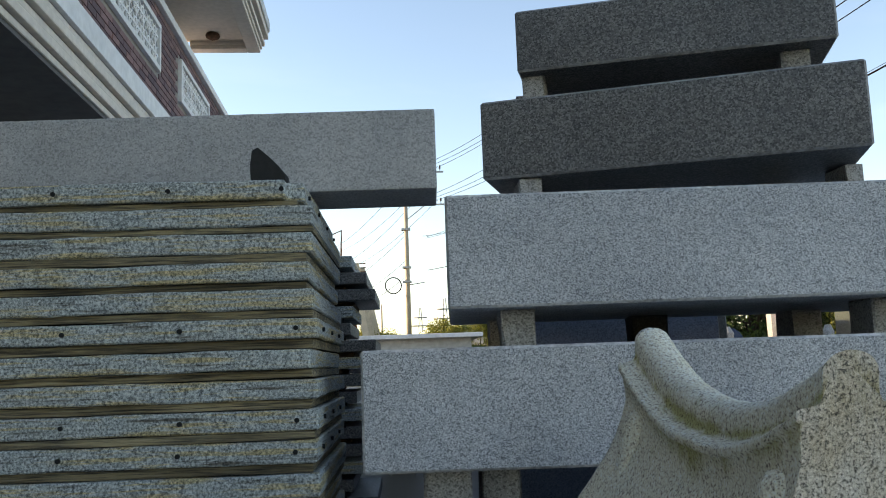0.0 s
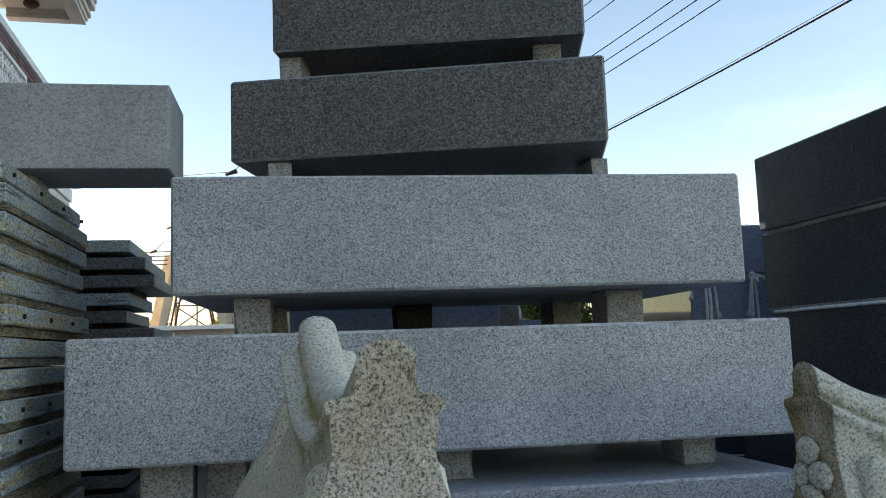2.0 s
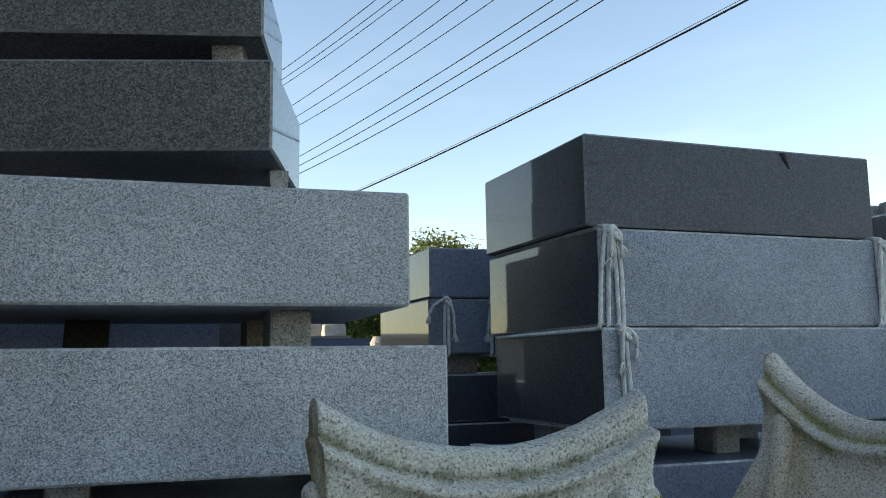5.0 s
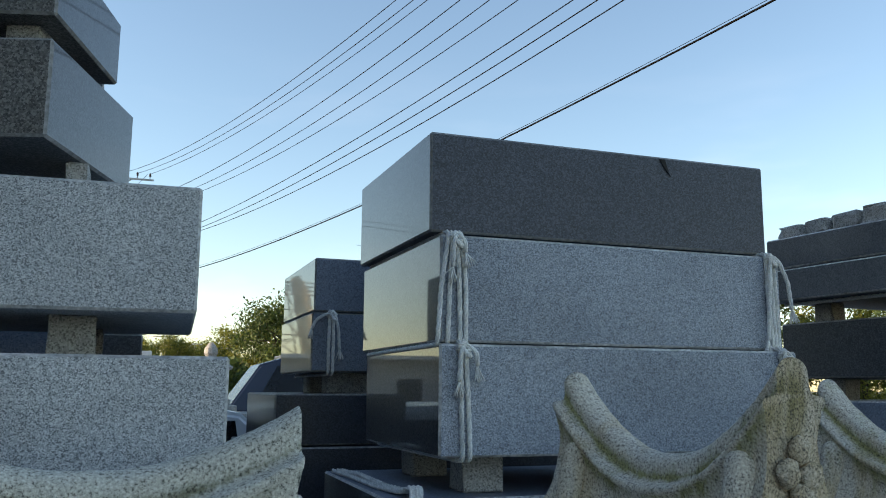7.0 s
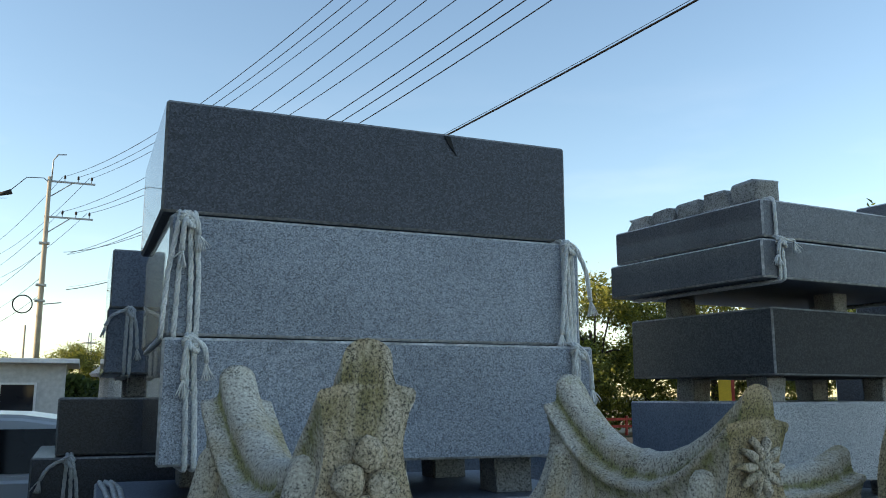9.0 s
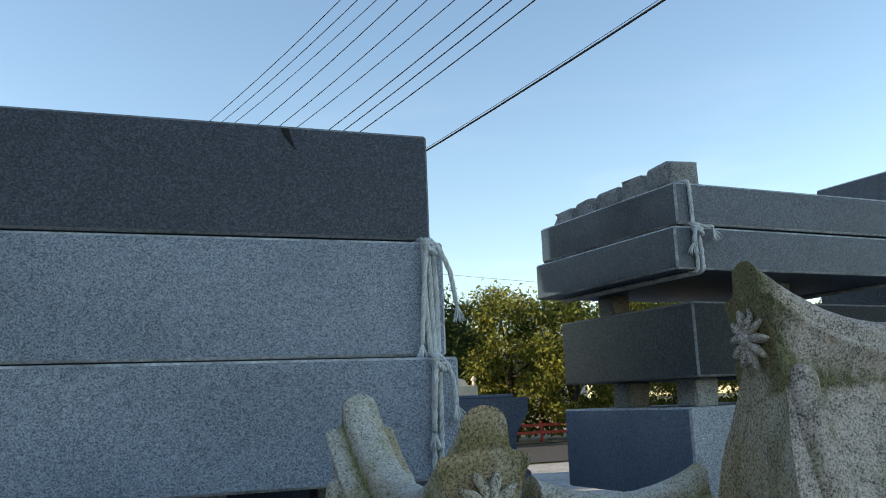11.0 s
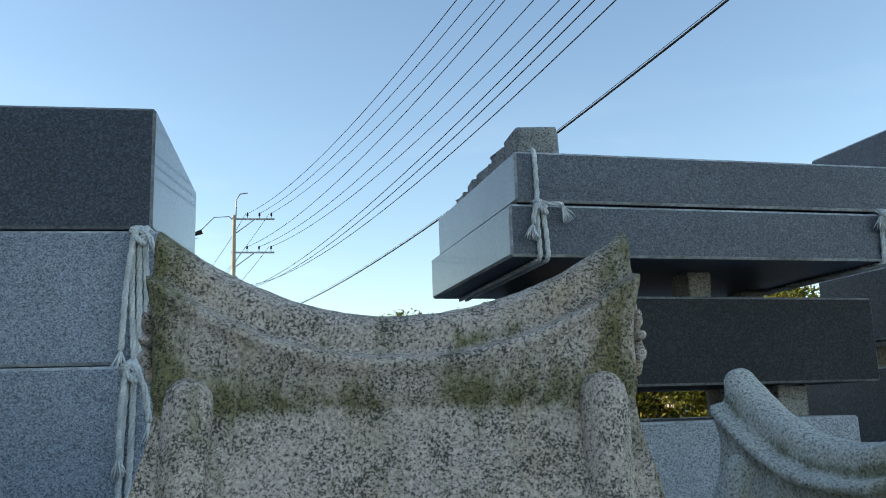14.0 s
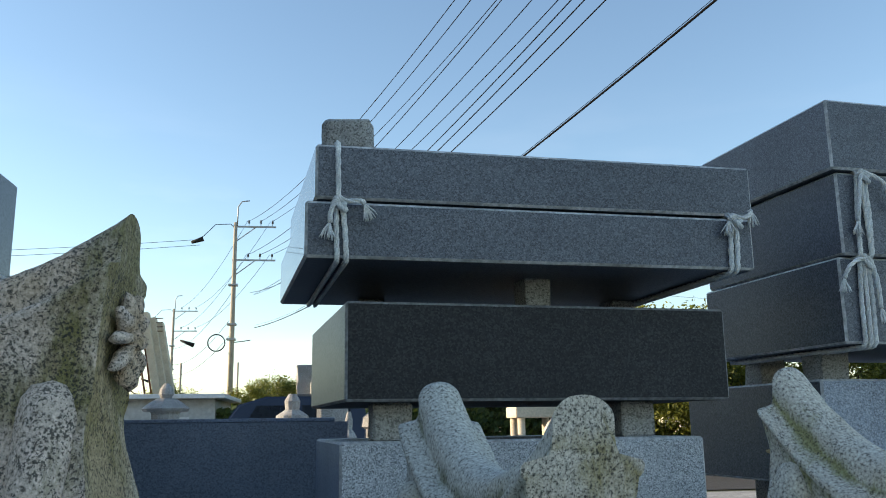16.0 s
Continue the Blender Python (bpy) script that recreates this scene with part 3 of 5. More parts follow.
granite_slab((2.743, 3.80), (4.1, 3.80), 1.902, 2.170, 0.9, M_BLUE, M_POLISH, M_EDGE_D, "blue-grey granite slab of the rear stack", GE)
granite_slab((2.735, 3.80), (4.1, 3.80), 1.605, 1.897, 0.9, M_BLUE, M_POLISH, M_EDGE_D, "blue-grey granite slab of the rear stack", GE)
granite_slab((2.56, 3.76), (4.15, 3.76), 1.255, 1.500, 1.0, M_NAVY, M_NAVY, M_EDGE_D, "dark navy granite slab of the low stack", GF)
granite_slab((2.47, 3.72), (4.15, 3.72), 0.965, 1.250, 1.0, M_NAVY, M_NAVY, M_EDGE_D, "dark navy granite slab tied with white rope", GF)
granite_slab((2.44, 3.70), (4.15, 3.70), 0.64, 0.960, 1.0, M_NAVY, M_NAVY, M_EDGE_D, "dark navy granite slab of the low stack", GF)
granite_slab((2.44, 3.70), (4.15, 3.70), 0.30, 0.635, 1.0, M_NAVY, M_NAVY, M_EDGE_D, "dark navy granite slab of the low stack", GF)
for x0, y0 in ((2.85, 3.95), (3.8, 3.95), (2.85, 4.45), (3.8, 4.45)):
    spacer(x0, x0 + 0.22, y0, y0 + 0.12, 1.5, 1.605)
    spacer(x0, x0 + 0.16, y0, y0 + 0.12, 0, 0.30)


# ---- carved saddle stones in the front row ----
def smooth_step(a, b, x):
    t = max(0.0, min(1.0, (x - a) / (b - a)))
    return t * t * (3 - 2 * t)


def saddle_stone(length, thick, sag, tall, mat, label, m, seed, rosette="flower", ends=(True, True), pillars=True, moss_rows=17, flare=0.22, pil_in=0.075, pil_top=0.165, line=0.0):
    """A carved support with a saddle-shaped top: a rounded ridge dipping between two horns, a ledge along
    both sides, rounded corner pilasters, and a carved boss on each end. Its top horns stand at z = 0."""
    root = thing("carved_stone_support", label, "carved stone", "carved saddle stones", m)
    bm = bmesh.new()
    rings = []
    nu = 84
    half = thick / 2
    rw = 0.039                                   # half width of the rounded ridge
    for k in range(nu + 1):
        u = -1 + 2 * k / nu
        x = u * length / 2
        z = -sag * (1 - abs(u) ** 2.1)
        ledge = 0.056 + 0.012 * abs(u)
        prof = []
        # one side, from the crest to the foot
        for a in range(8):
            ang = a / 7 * math.pi / 2
            prof.append((rw * math.sin(ang), z - 0.030 * (1 - math.cos(ang))))
        prof += [(rw + 0.0005, z - ledge * 0.70), (rw + 0.001, z - ledge * 0.86), (rw + 0.005, z - ledge)]
        prof += [((rw + half) / 2, z - ledge - 0.004), (half - 0.004, z - ledge - 0.007), (half, z - ledge - 0.012), (half - 0.001, z - ledge - 0.022), (half - 0.007, z - ledge - 0.027)]
        low = z - ledge - 0.027
        for a in range(1, 25):
            t = a / 24
            zz = low + (-tall - low) * t
            fl = half - 0.007 - 0.008 * smooth_step(0, 0.14, t) + ((0.15 if seed == 1 else 0.11) if flare > 0.2 else 0.07) * smooth_step(0.02 if seed == 1 else 0.12, 0.96, t)
            prof.append((fl, zz))
        ring = [(v, zz) for v, zz in prof] + [(-v, zz) for v, zz in prof[:0:-1]]
        rings.append([(x * (1 + flare * smooth_step(-0.24, -0.50, zz)) * (1 - 0.035 * smooth_step(-0.06, -0.16, zz) * smooth_step(-0.36, -0.26, zz)), v, zz) for v, zz in ring])
    loft(bm, rings)
    off = Vector((seed * 3.7, seed * 1.3, seed * 2.1))
    bm.normal_update()
    for f in bm.faces:
        if abs(f.normal.x) > 0.9 and len(f.verts) > 8:
            f.material_index = 1                 # the sawn ends are pitted
    # algae grow in the seam beside the roll and below the ledge
    grown = bm.verts.layers.float.new("moss")
    nside = len(prof)
    bm.verts.ensure_lookup_table()
    for n, v in enumerate(bm.verts):
        s_ = n % (2 * nside - 1)
        s_ = s_ if s_ < nside else 2 * nside - 1 - s_
        seam = math.exp(-((s_ - 9) / 1.2) ** 2)
        band = smooth_step(13, 15.5, s_) * (1 - smooth_step(moss_rows - 3, moss_rows + 2, s_))
        if line:                                 # algae along a chiselled level line and in patches above it
            seam *= 0.8 * smooth_step(0.05, 0.3, noise.noise(v.co * 9 + off))
            band = math.exp(-((v.co.z + line) / 0.012) ** 2) * 1.2 if v.co.z < -line else math.exp(-((v.co.z + line) / 0.045) ** 2) * (0.85 + 0.7 * noise.noise(Vector((v.co.x * 13, v.co.y * 13, v.co.z * 5)) + off)) + 0.75 * smooth_step(0.76, 0.92, abs(v.co.x) * 2 / length)
        v[grown] = max(0.0, min(1.0, 0.9 * seam + 0.75 * band + 0.35 * noise.noise(v.co * 6 + off) * (seam + band > 0.1)))
    for v in bm.verts:
        p = v.co + off
        d = 0.003 * noise.noise(p * 7) + 0.0016 * noise.noise(p * 28) + 0.0009 * noise.noise(p * 70)
        chip = noise.noise(p * 16 + Vector((5, 2, 7)))
        if chip > 0.5:
            d -= 0.012 * (chip - 0.5)
        if line:
            d += 0.007 * smooth_step(-line + 0.004, -line - 0.004, v.co.z) * (abs(v.normal.y) > 0.5)
        v.co += v.normal * d
    ob = part("body", bm, [mat, {1: M_PITTED, 6: M_PITTED}.get(seed, M_GROWN)], root)
    for f in ob.data.polygons:
        f.use_smooth = f.material_index < 1
    if pillars:
        for sx in (-1, 1):
            for sy in (-1, 1):
                bm = bmesh.new()
                prof = [(0.001, -pil_top), (0.018, -pil_top - 0.005), (0.029, -pil_top - 0.019), (0.032, -pil_top - 0.035), (0.031, -pil_top - 0.135), (0.033, -tall)]
                turned(bm, prof[::-1], 16, (sx * (length / 2 - pil_in), sy * (thick / 2 - 0.026)))
                for v in bm.verts:
                    v.co.y += sy * ((0.10 if flare > 0.2 else 0.05) * smooth_step(-pil_top - 0.02, -tall, v.co.z) + 0.012)
                    v.co += 0.004 * Vector((noise.noise(v.co * 40 + off), noise.noise(v.co * 40 - off), 0))
                part("pilaster", bm, mat, root, smooth=True)
    for side, there in zip((-1, 1), ends):
        if not there:
            continue
        bm = bmesh.new()
        cx, cz = side * (length / 2 + 0.002), -0.155
        if rosette == "flower":
            for k in range(10):
                a = 2 * math.pi * k / 10
                res = bmesh.ops.create_icosphere(bm, subdivisions=2, radius=1)
                bmesh.ops.transform(bm, verts=res["verts"], matrix=Matrix.Translation((cx + side * 0.003, 0.032 * math.cos(a), cz + 0.034 * math.sin(a))) @ Matrix.Rotation(a, 4, "X") @ Matrix.Diagonal((0.011, 0.027, 0.0085, 1)))
            res = bmesh.ops.create_icosphere(bm, subdivisions=2, radius=1)
            bmesh.ops.transform(bm, verts=res["verts"], matrix=Matrix.Translation((cx + side * 0.006, 0, cz)) @ Matrix.Diagonal((0.014, 0.015, 0.015, 1)))
        else:
            for yy, zz, r in ((0.004, -0.165, 0.026), (-0.030, -0.205, 0.026), (0.026, -0.212, 0.025), (-0.002, -0.250, 0.027)):
                res = bmesh.ops.create_icosphere(bm, subdivisions=3, radius=1)
                bmesh.ops.transform(bm, verts=res["verts"], matrix=Matrix.Translation((cx, yy, zz)) @ Matrix.Diagonal((0.016, r, r, 1)))
        for v in bm.verts:
            v.co += Vector((side, 0.8, 0.8)) * (0.006 * noise.noise(v.co * 45 + off) + 0.003 * noise.noise(v.co * 110 + off))
        part("flower_boss" if rosette == "flower" else "fruit_boss", bm, M_GROWN if seed in (3, 4, 7) else mat, root, smooth=True)
    return root


def along(back, front, zb, zf):
    """A pose with the stone's long axis between two plan points, and its horns at their two heights."""
    b, f = Vector(back), Vector(front)
    c = (b + f) / 2
    return Matrix.Translation((c.x, c.y, (zb + zf) / 2)) @ Matrix.Rotation(math.atan2(f.y - b.y, f.x - b.x), 4, "Z") @ Matrix.Rotation(math.atan2(zb - zf, (f - b).length), 4, "Y")


LEDGE = 1.05
for back, front, zb, zf, lab, seed, ros, sag, ends in (
    ((0.640, 1.33), (0.690, 0.60), 1.625, 1.562, "weathered carved granite support with broken tan end", 1, "fruit", 0.108, (True, False)),
    ((2.955, 1.52), (3.035, 0.86), 1.572, 1.590, "mossy carved granite support with round fruit boss", 3, "fruit", 0.185, (True, True)),
    ((3.805, 1.58), (3.830, 0.935), 1.562, 1.530, "mossy carved granite support with flower boss", 4, "flower", 0.160, (True, True)),
    ((5.575, 1.60), (5.655, 0.975), 1.602, 1.556, "pale carved granite support with lichen-spotted end", 6, "fruit", 0.120, (True, False)),
    ((6.230, 1.53), (6.330, 0.90), 1.622, 1.600, "mossy carved granite support", 7, "flower", 0.160, (True, True)),
):
    saddle_stone((Vector(back) - Vector(front)).length, 0.155, sag, (zb + zf) / 2 - LEDGE - 0.012, {1: M_CREAM_LIT, 6: M_STAINED}.get(seed, M_CLEAN), lab, along(back, front, zb, zf), seed, ros, ends)
saddle_stone(0.63, 0.155, 0.095, 1.50 - LEDGE, M_STAINED, "stained carved granite support with flower boss", pose(1.845, 1.0, 1.50, 0, 0, -1), 2, "fruit", flare=0.04)
saddle_stone(0.655, 0.16, 0.12, 1.785 - LEDGE - 0.2, M_MOSSY, "tall lichen-covered carved granite support with moss stains", pose(4.801, 1.085, 1.785, 0, 0.7, -4), 5, "flower", flare=0.07, pil_in=0.057, pil_top=0.205, line=0.238)
saddle_stone(0.44, 0.16, 0.05, 1.375 - LEDGE, M_CLEAN, "low weathered carved granite support", pose(4.36, 1.45, 1.375, 0, 0, 3), 8, "flower", (False, False), False)
spacer(4.45, 5.17, 0.95, 1.22, LEDGE, LEDGE + 0.2, -4, M_ROUGH, 0.006, "base_block", "rough granite base block under a carved support")
for k in range(5):
    x0 = 0.30 + 1.27 * k
    bm = box_bm(0, 1.26, 0, 1.25, 0, LEDGE, 0.012)
    solid("plinth_block", bm, M_MID, "plain grey granite plinth block under carved stones", "stone block", "plinth under the carved stones", pose(x0, 0.45, 0))


# a small weed growing in a joint of the plinth
M_FRESH = leaf_mat("fresh_leaf", (0.28, 0.30, 0.02), (0.48, 0.46, 0.04))
weed = thing("weed", "small yellow-green weed growing from a plinth joint", "plant", "", pose(2.066, 0.787, LEDGE))
part("stem", tube_bm([(0, 0, -0.004), (0.003, 0.002, 0.142), (-0.002, 0, 0.284)], [0.003, 0.0025, 0.0015], 6), M_FRESH, weed)
for k in range(7):
    bm = bmesh.new()
    a, zz = k * 2.4, 0.284 * (0.52 + 0.06 * k)
    d, n = Vector((math.cos(a), math.sin(a), 2.2)).normalized(), Vector((-math.sin(a), math.cos(a), 0))
    loft(bm, [[Vector((0, 0, zz)) + d * 0.034 * q + n * w, Vector((0, 0, zz + 0.001)) + d * 0.034 * q, Vector((0, 0, zz)) + d * 0.034 * q - n * w] for q, w in ((0, 0.001), (0.3, 0.009), (0.65, 0.010), (1.0, 0.001))])
    part("leaf", bm, M_FRESH, weed)


# ---- boards of stained stone, and the beam on them ----
def edge_board(x0, x1, y0, y1, z0, z1, holes, round_end, seed, group, label):
    root = thing("stone_board", label, "stone slab", group, pose(x1, y0, z0))
    w, d, h = x1 - x0, y1 - y0, z1 - z0
    bm = bmesh.new()
    add_box(bm, -w, 0, 0, d, 0, h)
    if round_end:
        ed = [e for e in bm.edges if abs(e.verts[0].co.x) < 1e-6 and abs(e.verts[1].co.x) < 1e-6 and abs(e.verts[0].co.y - e.verts[1].co.y) < 1e-6]
        bmesh.ops.bevel(bm, geom=[e for e in ed if e.verts[0].co.y < 0.01], offset=0.05, segments=5, affect="EDGES")
    bmesh.ops.subdivide_edges(bm, edges=[e for e in bm.edges if e.calc_length() > 0.5], cuts=24, use_grid_fill=True)
    bmesh.ops.bevel(bm, geom=[e for e in bm.edges if len(e.link_faces) == 2 and e.calc_face_angle(0) > 0.8], offset=0.005, segments=1, affect="EDGES")
    off = Vector((seed, seed * 2.3, 1))
    for v in bm.verts:
        v.co.z += 0.004 * noise.noise(v.co * 6 + off)
        v.co.y += 0.006 * noise.noise(v.co * 5 - off)
    part("slab", bm, M_BOARD, root)
    for hx in holes:
        bm = bmesh.new()
        bmesh.ops.create_cone(bm, cap_ends=True, segments=12, radius1=0.0068, radius2=0.0068, depth=0.02, matrix=Matrix.Translation((hx, 0.003, h * 0.5)) @ Matrix.Rotation(math.pi / 2, 4, "X"))
        part("drill_hole", bm, M_HOLE, root)
    for hy in holes:
        bm = bmesh.new()
        bmesh.ops.create_cone(bm, cap_ends=True, segments=12, radius1=0.0068, radius2=0.0068, depth=0.02, matrix=Matrix.Translation((-0.003, -hy * 0.9 + 0.1, h * 0.5)) @ Matrix.Rotation(math.pi / 2, 4, "Y"))
        part("drill_hole", bm, M_HOLE, root)
    return root


rb = random.Random(5)
PITCH = 0.091
FACES = ((2.111, 2.056), (2.033, 1.977), (1.956, 1.898), (1.869, 1.815), (1.791, 1.735), (1.708, 1.652), (1.620, 1.565), (1.537, 1.482), (1.452, 1.393), (1.366, 1.304), (1.274, 1.211))
for k in range(24):
    top, low = FACES[k] if k < len(FACES) else (FACES[-1][0] - PITCH * (k - len(FACES) + 1), FACES[-1][1] - PITCH * (k - len(FACES) + 1))
    under = FACES[k + 1][0] if k + 1 < len(FACES) else top - PITCH
    plank = low - under - 0.006
    low -= 0.001
    hl = (-0.06, -0.385, -0.71, -1.03) if k in (0, 5, 8, 9, 12, 14) else ()
    x1 = -0.147 + (0.0 if k == 1 else rb.uniform(-0.014, 0.012)) - (0.03 if k == 0 else 0)
    edge_board(-1.55 + rb.uniform(-0.03, 0.03), x1, 1.966 + rb.uniform(-0.006, 0.006), 2.98, low, top, hl, k == 0, k + 1,
               "stained stone boards", "grey-green stone board with rust stains in a stack")
    bm = bmesh.new()
    add_box(bm, -1.36, 0, 0, 0.98, 0, plank, 0.001)
    bmesh.ops.subdivide_edges(bm, edges=[e for e in bm.edges if e.calc_length() > 1.0], cuts=20)
    for v in bm.verts:
        if v.co.y < 0.01:
            v.co.y += 0.005 * noise.noise(Vector((v.co.x * 9, k * 3.1, 0))) + 0.003
        v.co.z += 0.0015 * noise.noise(Vector((v.co.x * 5, k * 1.7, v.co.y)))
    solid("timber_plank", bm, M_PLANK, "weathered ochre timber plank between stone boards", "plank", "planks between boards", pose(x1 - rb.uniform(0.0, 0.02), 1.974 + (0.016, 0.006, -0.004, 0.010, 0.004, 0.012)[k % 6], under + 0.003))
for bx in (-0.28, -1.2):
    spacer(bx - 0.09, bx + 0.09, 2.42, 2.58, 2.110, 2.147)
bm = box_bm(-2.6, 0, 0, 0.34, 0, 0.274, 0.008)
for v in bm.verts:
    v.co.z += 0.003 * noise.noise(v.co * 5)
solid("stone_beam", bm, granite("pale_sawn_granite", (0.27, 0.272, 0.277), (0.42, 0.424, 0.43), (0.54, 0.545, 0.55), 0.7, 200.0, 0.3, 0.3), "long pale granite beam lying across stone boards", "stone beam", "", pose(0.23, 2.316, 2.146, 0, 0, -1.5))
bm = bmesh.new()
loft(bm, [[(x * s, y, z) for x, z in ((-0.050, 0), (0.048, 0), (0.046, 0.018), (0.022, 0.048), (-0.004, 0.072), (-0.032, 0.094), (-0.047, 0.088), (-0.052, 0.05))] for y, s in ((0, 0.9), (0.012, 1.0), (0.045, 1.0), (0.06, 0.85))])
solid("rubber_wedge", bm, M_RUBBER, "small black wedge standing on the stone boards", "wedge", "", pose(-0.275, 2.0, 2.110) @ Matrix.Scale(1.12, 4))
for k in range(24):
    top = 2.16 - 0.09 * k
    x1 = -0.10 + rb.uniform(-0.09, 0.05)
    bm = box_bm(-1.3, 0, 0, 0.8, 0, 0.062, 0.006)
    solid("granite_board", bm, M_DARK if k % 3 else M_BOARD, "dark granite board in a loose stack", "stone slab", "dark granite boards", pose(x1, 4.1, top - 0.062))
    spacer(x1 - 0.25, x1 - 0.12, 4.2, 4.7, max(0, top - 0.09), top - 0.062, 0, M_WOOD, 0.006, "timber_batten", "timber batten between granite boards")
    spacer(x1 - 1.15, x1 - 1.0, 4.2, 4.7, max(0, top - 0.09), top - 0.062, 0, M_WOOD, 0.006, "timber_batten", "timber batten between granite boards")


# ---- ropes ----
def twisted(bm, pts, r):
    """Three-ply cord along points."""
    pts = [Vector(p) for p in pts]
    dense = []
    for a, b in zip(pts, pts[1:]):
        n = max(2, int((b - a).length / 0.012))
        dense += [a.lerp(b, k / n) for k in range(n)]
    dense.append(pts[-1])
    # soften the corners
    for _ in range(2):
        dense = [dense[0]] + [(dense[k - 1] + 2 * dense[k] + dense[k + 1]) / 4 for k in range(1, len(dense) - 1)] + [dense[-1]]
    for ply in range(3):
        line = []
        for k, p in enumerate(dense):
            d = (dense[min(k + 1, len(dense) - 1)] - dense[max(k - 1, 0)]).normalized()
            a = Vector((0.3, 0.5, 0.8)).cross(d)
            a = a.normalized() if a.length > 1e-3 else d.orthogonal().normalized()
            c = d.cross(a)
            ang = k * 0.75 + ply * 2 * math.pi / 3
            line.append(p + 0.55 * r * (math.cos(ang) * a + math.sin(ang) * c))
        add_tube(bm, line, 0.62 * r, 6)


def fray(bm, start, way, length, n, rnd, spread=0.5):
    """Loose fibres at a cut end."""
    for _ in range(n):
        d = (Vector(way) + spread * Vector((rnd.uniform(-1, 1), rnd.uniform(-0.5, 0.5), rnd.uniform(-1, 1)))).normalized()
        p = Vector(start)
        line = [p]
        for k in range(4):
            d = (d + Vector((rnd.uniform(-0.2, 0.2), rnd.uniform(-0.2, 0.1), rnd.uniform(-0.35, 0.05)))).normalized()
            p = p + d * length / 4
            line.append(p)
        add_tube(bm, line, [0.0034, 0.003, 0.0026, 0.002, 0.001], 4)


def rope_tie(x, y, z_top, z_bot, side, seed, strands=3, tail=0.14, depth=0.9, label="white nylon rope knotted round granite slabs", turn=0.0, tail_drop=0.4, knotted=True, big=0.72, leans=None):
    """Rope turns round the end of a slab: strands down the front, over the top, under, with a knot and frayed tails."""
    rnd = random.Random(seed)
    root = thing("rope_tie", label, "rope", "white rope ties", Matrix.Translation((x, y, 0)) @ Matrix.Rotation(radians(turn), 4, "Z"))
    r = 0.0078
    kz = z_top - 0.004
    for s in range(strands):
        o = (s - (strands - 1) / 2) * 0.026
        lean = leans[s] if leans else rnd.uniform(-0.014, 0.014)
        pts = [(o * 0.9, depth, z_top + r), (o * 0.8, 0.12, z_top + r), (o * 0.55, 0.0, z_top + r * 1.1), (o * 0.6, -r, z_top - 0.008), (o + lean * 0.5, -r * 1.05, (z_top + z_bot) / 2), (o + lean, -r, z_bot + 0.005), (o + lean, 0.004, z_bot - r), (o, depth, z_bot - r)]
        bm = bmesh.new()
        twisted(bm, pts, r)
        part("strand", bm, M_ROPE, root, smooth=True)
    if not knotted:
        return root
    bm = bmesh.new()
    turns = [2 * math.pi * k / 14 for k in range(15)]
    ring = [(big * 0.028 * math.cos(a), -0.016 + 0.013 * math.sin(2 * a), kz - 0.010 + big * 0.022 * math.sin(a)) for a in turns]
    ring += [(big * 0.020 * math.sin(a) + 0.006, -0.018 + 0.014 * math.cos(a), kz - 0.02 + big * 0.026 * math.cos(a + 0.8)) for a in turns]
    twisted(bm, ring, r)
    part("knot", bm, M_ROPE, root, smooth=True)
    for q in range(2):
        s = side if q == 0 else -side * 0.4
        end = Vector((s * (0.03 + tail * 0.35), -0.022, kz - tail * (tail_drop + 0.5 * q)))
        mid = Vector((s * 0.035, -0.026, kz - 0.01))
        bm = bmesh.new()
        twisted(bm, [(0, -0.02, kz), mid, (mid + end) / 2 + Vector((s * 0.012, -0.006, 0.01)), end], r * 0.95)
        fray(bm, end, (s * 0.4, 0, -1), 0.055, 16, rnd)
        tagged(part("frayed_tail", bm, M_ROPE, root, smooth=True), kind="stuff")
    return root


rope_tie(2.912, 2.283, 2.047, 1.680, 0.5, 1, 4, 0.10, 0.95, tail_drop=0.6, leans=(-0.022, -0.012, 0.006, 0.0))
rope_tie(2.935, 2.266, 1.677, 1.304, 0.7, 2, 2, 0.10, 0.95, tail_drop=0.7)
rope_tie(4.222, 2.288, 2.047, 1.680, 0.75, 3, 3, 0.24, 0.95, tail_drop=0.85, leans=(0.024, 0.012, -0.002))
rope_tie(4.222, 2.240, 1.677, 1.304, 0.6, 4, 2, 0.16, 0.95, tail_drop=0.9)
rope_tie(5.400, 2.500, 2.359, 2.182, 1, 5, 1, 0.03, 0.95, "white rope round two thin granite slabs", 5, 0.4, False)
rope_tie(5.405, 2.487, 2.184, 2.006, 1, 6, 2, 0.12, 0.95, "white rope round two thin granite slabs", 5, 0.1, big=0.6)
rope_tie(6.690, 2.593, 2.184, 2.006, 1, 7, 2, 0.07, 0.95, "white rope round two thin granite slabs", 5, -0.3, big=0.6)
rope_tie(7.255, 2.728, 2.392, 2.088, 1, 8, 3, 0.2, 0.8, "white rope round the slabs of the end stack", 7)
rope_tie(7.245, 2.748, 2.088, 1.780, -1, 9, 3, 0.2, 0.8, "white rope round the slabs of the end stack", 7)
rope_tie(2.83, 3.798, 1.90, 1.603, -1, 10, 2, 0.2, 0.85, "white rope round the rear slabs")
rope_tie(2.62, 3.718, 1.252, 0.963, -1, 11, 2, 0.22, 0.95, "white rope round the low black slabs")
rope_tie(3.10, 3.798, 1.90, 1.603, 1, 12, 2, 0.2, 0.85, "white rope round the rear slabs")


